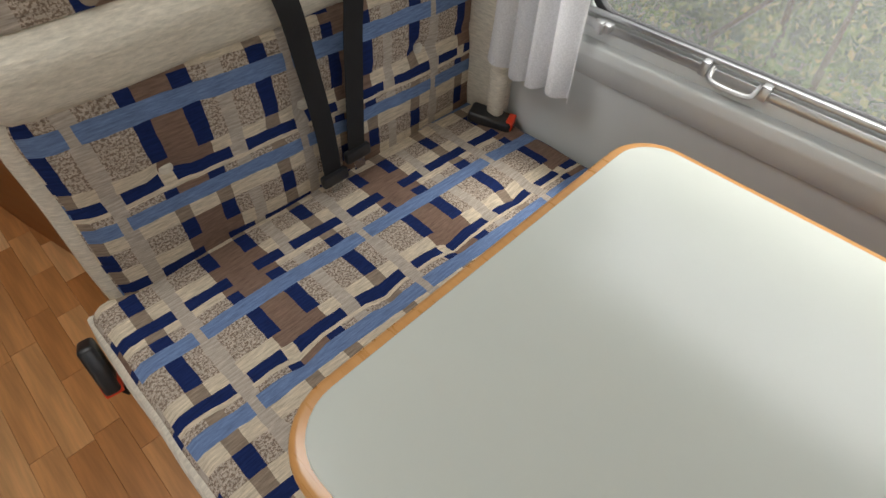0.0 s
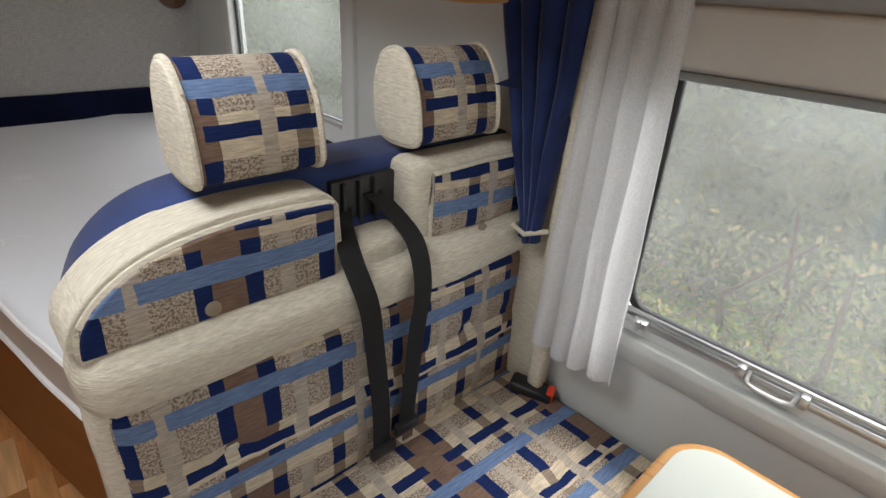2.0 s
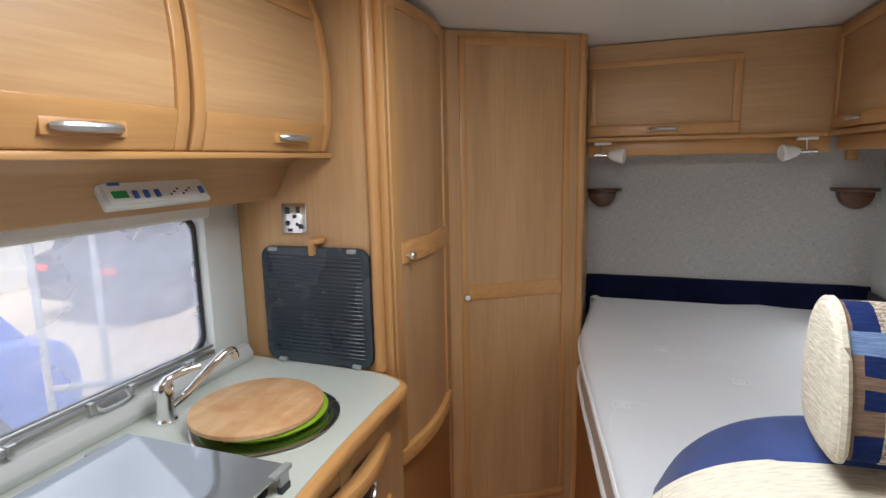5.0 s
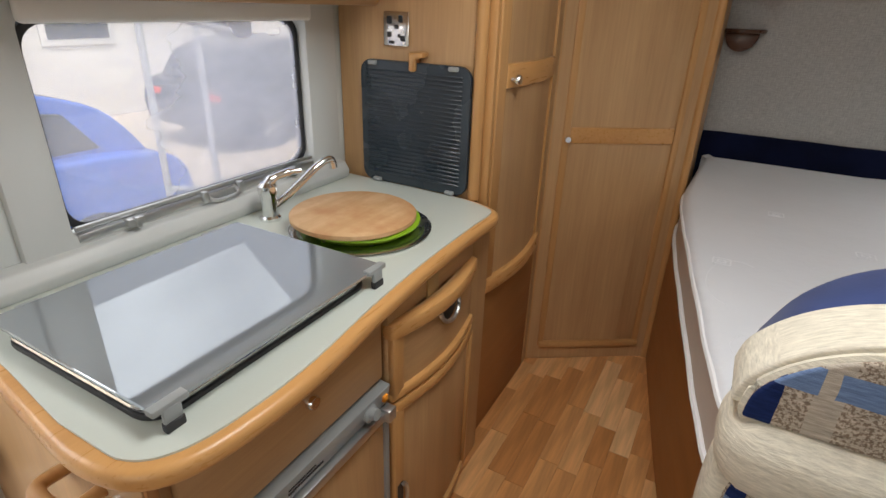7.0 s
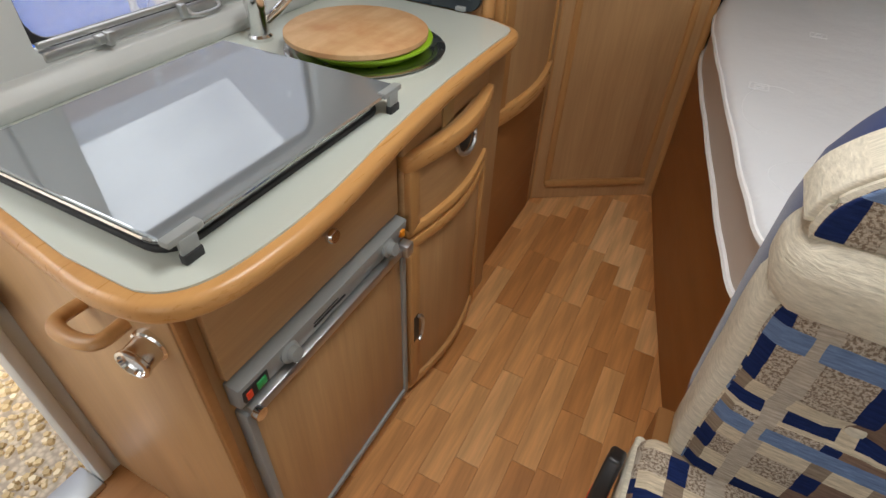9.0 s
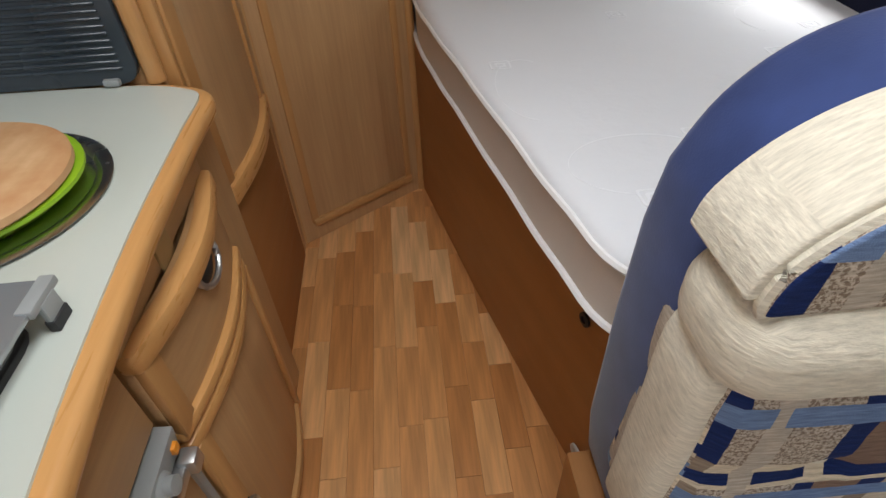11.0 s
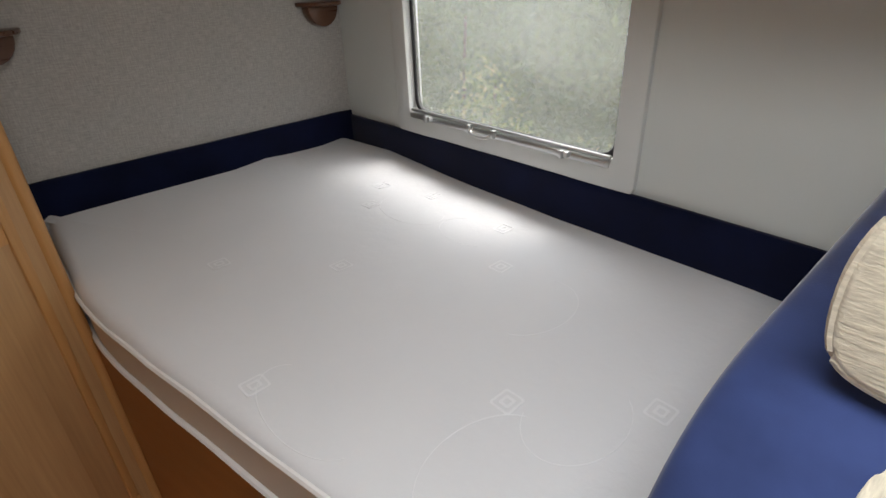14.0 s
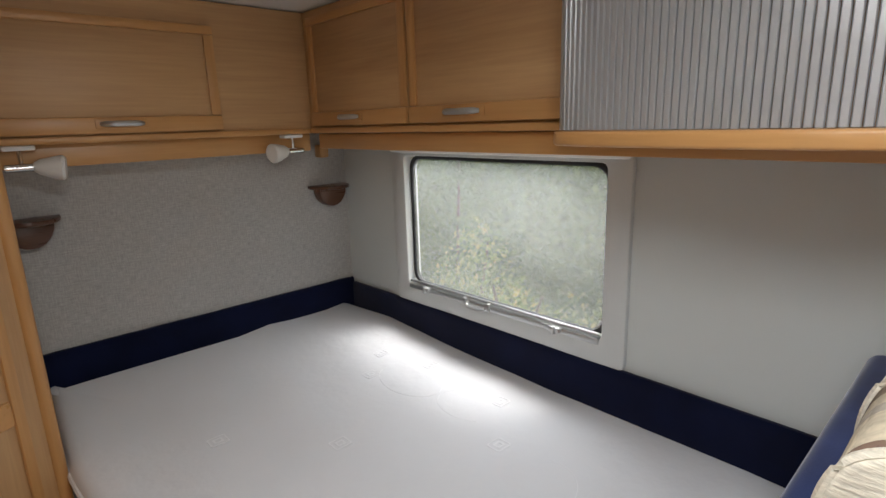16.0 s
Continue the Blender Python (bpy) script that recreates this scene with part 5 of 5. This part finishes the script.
# ---- curtains ----
def curtain_mesh(y0t, y1t, y0b, y1b, zt, zb, x, amp, folds, waist=None, thick=0.0015):
    bm = bmesh.new()
    nu, nv = folds * 10, 30
    rows = []
    for j in range(nv + 1):
        v = j / nv
        z = zt + (zb - zt) * v
        a, b = y0t + (y0b - y0t) * v, y1t + (y1b - y1t) * v
        if waist:
            wz, wy, ww = waist
            k = max(0.0, min(1.0, (zt - z) / (zt - wz)))
            k = k ** 1.2
            a, b = y0t + (wy - ww - y0t) * k, y1t + (wy + ww - y1t) * k
        row = []
        for i in range(nu + 1):
            u = i / nu
            ph = u * folds * 2 * math.pi + 0.5 * math.sin(v * 3 + u * 7)
            row.append(bm.verts.new((x + amp * (0.6 + 0.5 * v) * math.sin(ph) + 0.006 * noise.noise(Vector((u * 5, v * 4, 1))), a + (b - a) * u + 0.006 * math.cos(ph), z + (0.012 * math.sin(u * 5 + 1) + 0.03 * (u - 0.5) if v > 0.97 else 0))))
        rows.append(row)
    for p, q in zip(rows, rows[1:]):
        for i in range(nu):
            bm.faces.new((p[i], p[i + 1], q[i + 1], q[i]))
    bmesh.ops.recalc_face_normals(bm, faces=bm.faces)
    bmesh.ops.solidify(bm, geom=bm.faces[:], thickness=thick)
    return bm


vc = thing("net_curtain", "white sheer voile curtain hanging beside the window", "curtain", (-0.06, -2.22, 0.66))
part("cloth", curtain_mesh(-2.32, -2.155, -2.335, -2.12, 1.456, 0.675, -0.075, 0.014, 4), voile, vc)
bc = thing("navy_curtain", "navy blue curtain tied back against the padded post", "curtain", (-0.07, -2.05, 1.0))
part("cloth", curtain_mesh(-2.15, -1.925, -2.1, -2.0, 1.456, 0.93, -0.085, 0.014, 4, (0.97, -2.075, 0.022)), navy_cloth, bc)
part("tie_band", tube([(-0.07, -2.11, 0.96), (-0.115, -2.08, 0.955), (-0.105, -2.04, 0.96), (-0.05, -2.03, 0.965)], 0.006, 8), cream_fabric, bc)
pp = thing("padded_post", "cream padded upholstery panel on the side wall", "wall pad", (-0.03, -2.05, 0.6))
part("panel", cushion(-0.040, -0.003, -2.14, -1.958, 0.50, 1.452, 0.014, (0.004, 0, 0), 14), cream_fabric, pp)
part("roll", cushion(-0.068, -0.030, -2.148, -2.105, 0.50, 1.452, 0.016, (0, 0, 0), 12), cream_fabric, pp)

# ---- outside ----
GZ = -0.62


def gravel_mat():
    m = mat("pale_gravel", (0.5, 0.42, 0.3), 0.9)
    g = G(m)
    vo = g.n("ShaderNodeTexVoronoi", Vector=g.coord(), Scale=45.0)
    g.base(g.mix(g.noise(g.coord(), 0.6, 3.0), g.mix(g.ramp(vo.outputs["Distance"], [(0.2, (1,) * 3), (0.7, (0,) * 3)]), (0.26, 0.19, 0.12), (0.66, 0.54, 0.37)), (0.56, 0.50, 0.42)))
    g.bump(vo.outputs["Distance"], -0.8, 0.02)
    return m


tagged(part("ground", box(-400, 400, -400, 400, GZ - 0.2, GZ), gravel_mat(), smooth=False), "pale gravel ground", "ground", kind="structure")
# pebbles by the doorway
rng = random.Random(4)
bm = bmesh.new()
for i in range(2600):
    x, y = rng.uniform(-3.6, -2.25), rng.uniform(-3.2, -1.6)
    s = rng.uniform(0.008, 0.020)
    b = [bm.verts.new((x + s * rng.uniform(0.7, 1.2) * math.cos(a) * k, y + s * math.sin(a) * k, GZ + h)) for k, h in ((1, 0.0), (0.75, s * 0.7)) for a in [j * 1.2566 for j in range(5)]]
    for j in range(5):
        bm.faces.new((b[j], b[(j + 1) % 5], b[5 + (j + 1) % 5], b[5 + j]))
    bm.faces.new(b[5:])
peb = mat("pebble", (0.5, 0.4, 0.28), 0.85)
g = G(peb)
gi = g.t.nodes.new("ShaderNodeNewGeometry")
g.base(g.ramp(gi.outputs["Random Per Island"], [(0.0, (0.36, 0.24, 0.11)), (0.5, (0.64, 0.48, 0.26)), (1.0, (0.84, 0.72, 0.50))]))
tagged(part("gravel", bm, peb, smooth=False), "loose golden gravel stones outside the doorway", "gravel", kind="stuff")


def leaf_mat(name, a, b, c):
    m = mat(name, a, 0.6)
    g = G(m)
    gi = g.t.nodes.new("ShaderNodeNewGeometry")
    g.base(g.ramp(gi.outputs["Random Per Island"], [(0.0, a), (0.6, b), (1.0, c)]))
    g.b.inputs["Transmission Weight"].default_value = 0.0
    return m


def leaves(n, region, size, rng, dens=None):
    verts, faces = [], []
    for i in range(n):
        x, y, z = (rng.uniform(*r) for r in region)
        if dens and not dens(x, y, z, rng):
            continue
        s = rng.uniform(0.6, 1.3) * size
        q = Euler((rng.uniform(-1.2, 1.2), rng.uniform(-1.2, 1.2), rng.uniform(0, 6.28)))
        k = len(verts)
        for p in ((-0.5, 0, 0), (0, -0.28, 0.08), (0.6, 0, 0), (0, 0.28, 0.08)):
            v = Vector(p) * s
            v.rotate(q)
            verts.append((x + v.x, y + v.y, z + v.z))
        faces += [(k, k + 1, k + 2), (k, k + 2, k + 3)]
    me = bpy.data.meshes.new("leaves")
    me.from_pydata(verts, [], faces)
    return me


def bush(name, label, region, n, size, material, rng, dens=None):
    t = thing(name, label, "bush", ((region[0][0] + region[0][1]) / 2, (region[1][0] + region[1][1]) / 2, GZ))
    me = leaves(n, region, size, rng, dens)
    me.materials.append(material)
    o = new("foliage", me)
    o.parent = t
    o.location = -ORG[t.name]
    bm = bmesh.new()
    for k in range(6):
        bx, by = rng.uniform(*region[0]), rng.uniform(*region[1])
        tube([(bx, by, GZ), (bx + rng.uniform(-0.2, 0.2), by + rng.uniform(-0.2, 0.2), GZ + 0.6), (bx + rng.uniform(-0.3, 0.3), by + rng.uniform(-0.3, 0.3), region[2][1] * 0.6)], [0.03, 0.02, 0.008], 6, bm=bm)
    part("stem", bm, dark_wood, t)


rng = random.Random(9)
green = leaf_mat("hedge_leaf", (0.04, 0.085, 0.022), (0.085, 0.16, 0.04), (0.19, 0.25, 0.07))
olive = leaf_mat("olive_leaf", (0.13, 0.22, 0.04), (0.30, 0.38, 0.09), (0.60, 0.48, 0.16))
bush("hedge", "dense dark green garden hedge outside the windows", ((2.5, 3.3), (-8, 11.5), (GZ, 3.2)), 60000, 0.085, green, rng, lambda x, y, z, r: noise.noise(Vector((y * 0.8, z * 0.9, x))) > -0.35)
def clumps(x, y, z, r):
    """Uneven low growth: mounds of differing height with gaps between them."""
    top = -0.30 + 0.75 * noise.noise(Vector((y * 1.1, x * 1.3, 3))) + 0.35 * (x - 0.8)
    return z < top + 0.25 * noise.noise(Vector((y * 4, x * 4, 8)))


bush("shrub", "low yellow-green shrubs in front of the hedge", ((0.75, 2.4), (-4.6, -2.0), (GZ, 0.75)), 26000, 0.05, olive, rng, clumps)
bush("shrub", "low yellow-green shrubs in front of the hedge", ((0.75, 2.4), (-2.0, 1.9), (GZ, 0.75)), 34000, 0.05, olive, rng, clumps)
me_rail = thing("garden_boards", "old brown wooden boards standing by the hedge", "boards", (1.5, -0.5, GZ))
part("board", tube([(1.5, -0.62, GZ), (1.55, -0.42, 1.35)], 0.018, 6), dark_wood, me_rail)
part("board", tube([(1.5, -0.50, GZ), (1.6, -0.36, 1.2)], 0.014, 6), dark_wood, me_rail)
part("crate", box(1.25, 1.6, -1.05, -0.72, 0.40, 0.95, 0.01), wood_y, me_rail)
part("crate_leg", box(1.3, 1.5, -1.0, -0.8, GZ, 0.41, 0.01), dark_wood, me_rail)

bm = bmesh.new()
bmesh.ops.create_grid(bm, x_segments=60, y_segments=20, size=1)
for v in bm.verts:
    y, z = 2.0 + v.co.x * 11.5, 1.35 + v.co.y * 1.95
    v.co = (3.35 + 0.35 * noise.noise(Vector((y * 1.3, z * 1.3, 0))), y, z + 0.25 * noise.noise(Vector((y, 0, 4))))
bmesh.ops.solidify(bm, geom=bm.faces[:], thickness=0.2)
part("inner_growth", bm, green, bpy.data.objects["hedge"])

sack = thing("gravel_sack", "white printed plastic sack lying on the gravel", "sack", (-3.6, -2.25, GZ))
part("bag", cushion(-3.95, -3.42, -2.6, -1.95, GZ, GZ + 0.16, 0.07, (0, 0, 0.02), 14, wob=0.02), white_plastic, sack)
part("print_patch", cushion(-3.62, -3.44, -2.35, -2.2, GZ + 0.10, GZ + 0.172, 0.03, (0, 0, 0.01), 6, wob=0.005), red_plastic, sack, "red printed panel")

# rack of pale tubes beside the van
tube_grey = stained("pale_grey_tube", (0.42, 0.43, 0.45), 0.5)
rack = thing("tube_rack", "pale grey metal tube rack standing outside the kitchen window", "rack", (-2.9, -1.3, GZ))
for p, q in (((-2.9, -1.40, GZ), (-2.9, -1.39, 1.45)), ((-2.9, -1.175, GZ), (-2.9, -1.16, 1.45)), ((-2.9, -1.39, 1.36), (-2.9, -1.00, 1.28)), ((-2.9, -1.40, 0.72), (-2.9, -1.05, 0.62))):
    part("tube", tube([p, q], 0.013, 8), tube_grey, rack)

# house wall across the yard
render_white = stained("white_render", (0.78, 0.77, 0.74), 0.8, 0.08, 1.5, 60, 0.2)
dark_glass = mat("dark_glass", (0.03, 0.035, 0.04), 0.08)
house = thing("house", "white rendered house with dark windows across the yard", "house", (-11.2, -1, GZ))
part("wall", box(-11.6, -11.0, -12, 9, GZ, 4.2, 0.02), render_white, house)
part("roof", slab([(-12.4, 4.2), (-10.6, 4.2), (-11.5, 5.6)], "y", -12.2, 9.2, 0.02), stained("roof_tile", (0.12, 0.07, 0.05), 0.8), house)
for y in (-7.5, -4.2, 2.8, 6.0):
    w = part("window", box(-11.0, -10.95, y - 0.6, y + 0.6, 0.6, 2.0, 0.01), white_plastic, house)
    part("pane", box(-10.96, -10.94, y - 0.5, y + 0.5, 0.7, 1.9), dark_glass, w)
part("garage_door", box(-11.0, -10.95, -1.6, 0.9, GZ, 1.7, 0.01), stained("grey_door", (0.12, 0.12, 0.13), 0.5), house)


def car(name, label, x, y, yaw, paint, low):
    """A hatchback seen from its side; built along +x, its side towards -y, then turned."""
    c = thing(name, label, "car", (x, y, GZ))
    m = pose(x, y, GZ, 0, 0, yaw)
    body_ = [(v.x, v.y) for v in spline([(-2.05, 0.32, 0), (-2.1, 0.62, 0), (-1.98, 0.9, 0), (-1.55, 1.0, 0), (-0.95, 1.02, 0), (0.0, 1.0, 0), (0.9, 0.98, 0), (1.6, 0.86, 0), (2.0, 0.66, 0), (2.08, 0.36, 0)], 5)]
    bm = slab(body_ + [(1.7, 0.22), (-1.7, 0.22)], "y", -0.86, 0.86, 0.07, 4, ang=35)
    bm.transform(m)
    part("body", bm, paint, c)
    cab = [(v.x, v.y) for v in spline([(-1.85, 0.96, 0), (-1.55, 1.3, 0), (-1.0, 1.46, 0), (-0.2, 1.5, 0), (0.4, 1.4, 0), (1.15, 0.98, 0)], 5)]
    bm = slab(cab, "y", -0.72, 0.72, 0.09, 4, ang=35)
    bm.transform(m)
    part("roof", bm, paint, c)
    for gpts in ([(-1.5, 1.04), (-1.3, 1.3), (-0.72, 1.4), (-0.70, 1.04)], [(-0.62, 1.04), (-0.62, 1.4), (-0.1, 1.42), (0.35, 1.33), (0.85, 1.05)]):
        bm = slab(gpts, "y", -0.735, 0.735, 0.01)
        bm.transform(m)
        part("side_window", bm, dark_glass, c)
    for wx in (-1.28, 1.28):
        for sy in (-0.86, 0.86):
            s = -1 if sy < 0 else 1
            bm = lathe([(0.20, -0.10), (0.30, -0.10), (0.325, -0.06), (0.325, 0.06), (0.30, 0.10), (0.215, 0.10), (0.20, 0.05)], (wx, sy - s * 0.07, 0.325), (0, s, 0), 28)
            bm.transform(m)
            w = part("wheel", bm, rubber, c)
            bm = lathe([(0.205, 0.04), (0.215, 0.085), (0.19, 0.09), (0.185, 0.05)], (wx, sy - s * 0.07, 0.325), (0, s, 0), 28)
            for k in range(5):
                a = k * 2 * math.pi / 5
                for da in (-0.12, 0.12):
                    tube([(wx + 0.04 * math.cos(a), sy - s * 0.07 + s * 0.085, 0.325 + 0.04 * math.sin(a)), (wx + 0.195 * math.cos(a + da), sy - s * 0.07 + s * 0.075, 0.325 + 0.195 * math.sin(a + da))], 0.014, 6, bm=bm)
            lathe([(0.05, 0.05), (0.05, 0.09), (0.0, 0.095)], (wx, sy - s * 0.07, 0.325), (0, s, 0), 14, bm=bm)
            bm.transform(m)
            part("rim", bm, aluminium, w)
    for lx, mt in ((2.0, white_plastic), (-2.02, red_plastic)):
        for sy in (-0.62, 0.62):
            bm = box(lx - 0.06, lx + 0.04, sy - 0.16, sy + 0.16, 0.66, 0.82, 0.03, 3)
            bm.transform(m)
            part("light", bm, mt, c)
    return c


blue_paint = stained("bright_blue_paint", (0.04, 0.13, 0.55), 0.2, 0.05, 2, 30, 0.0)
dark_paint = stained("dark_grey_paint", (0.03, 0.035, 0.05), 0.2, 0.05, 2, 30, 0.0)
car("car", "bright blue parked hatchback on the drive", -5.6, -2.05, -90, blue_paint, 0)
car("car", "dark grey parked car near the house", -7.9, 4.4, 90, dark_paint, 0)

# ---- floor strips ----
rng = random.Random(2)
meshes = []
for ln in (0.20, 0.26, 0.32, 0.38):
    for k in range(2):
        bm = box(-0.0332, 0.0332, -ln / 2 + 0.0004, ln / 2 - 0.0004, -0.005, 0.0, 0.0006, 1)
        me = bpy.data.meshes.new("floor_strip")
        bm.to_mesh(me)
        bm.free()
        me.materials.append(parquet)
        meshes.append((ln, me))
floor_ob = bpy.data.objects["floor"]
x = -1.59
while x < -0.62:
    y = -2.75 - rng.uniform(0, 0.3)
    while y < -0.35:
        ln, me = rng.choice(meshes)
        o = new("floor_strip", me)
        o.parent = floor_ob
        o.location = (x, y + ln / 2, 0.0)
        y += ln
    x += 0.067
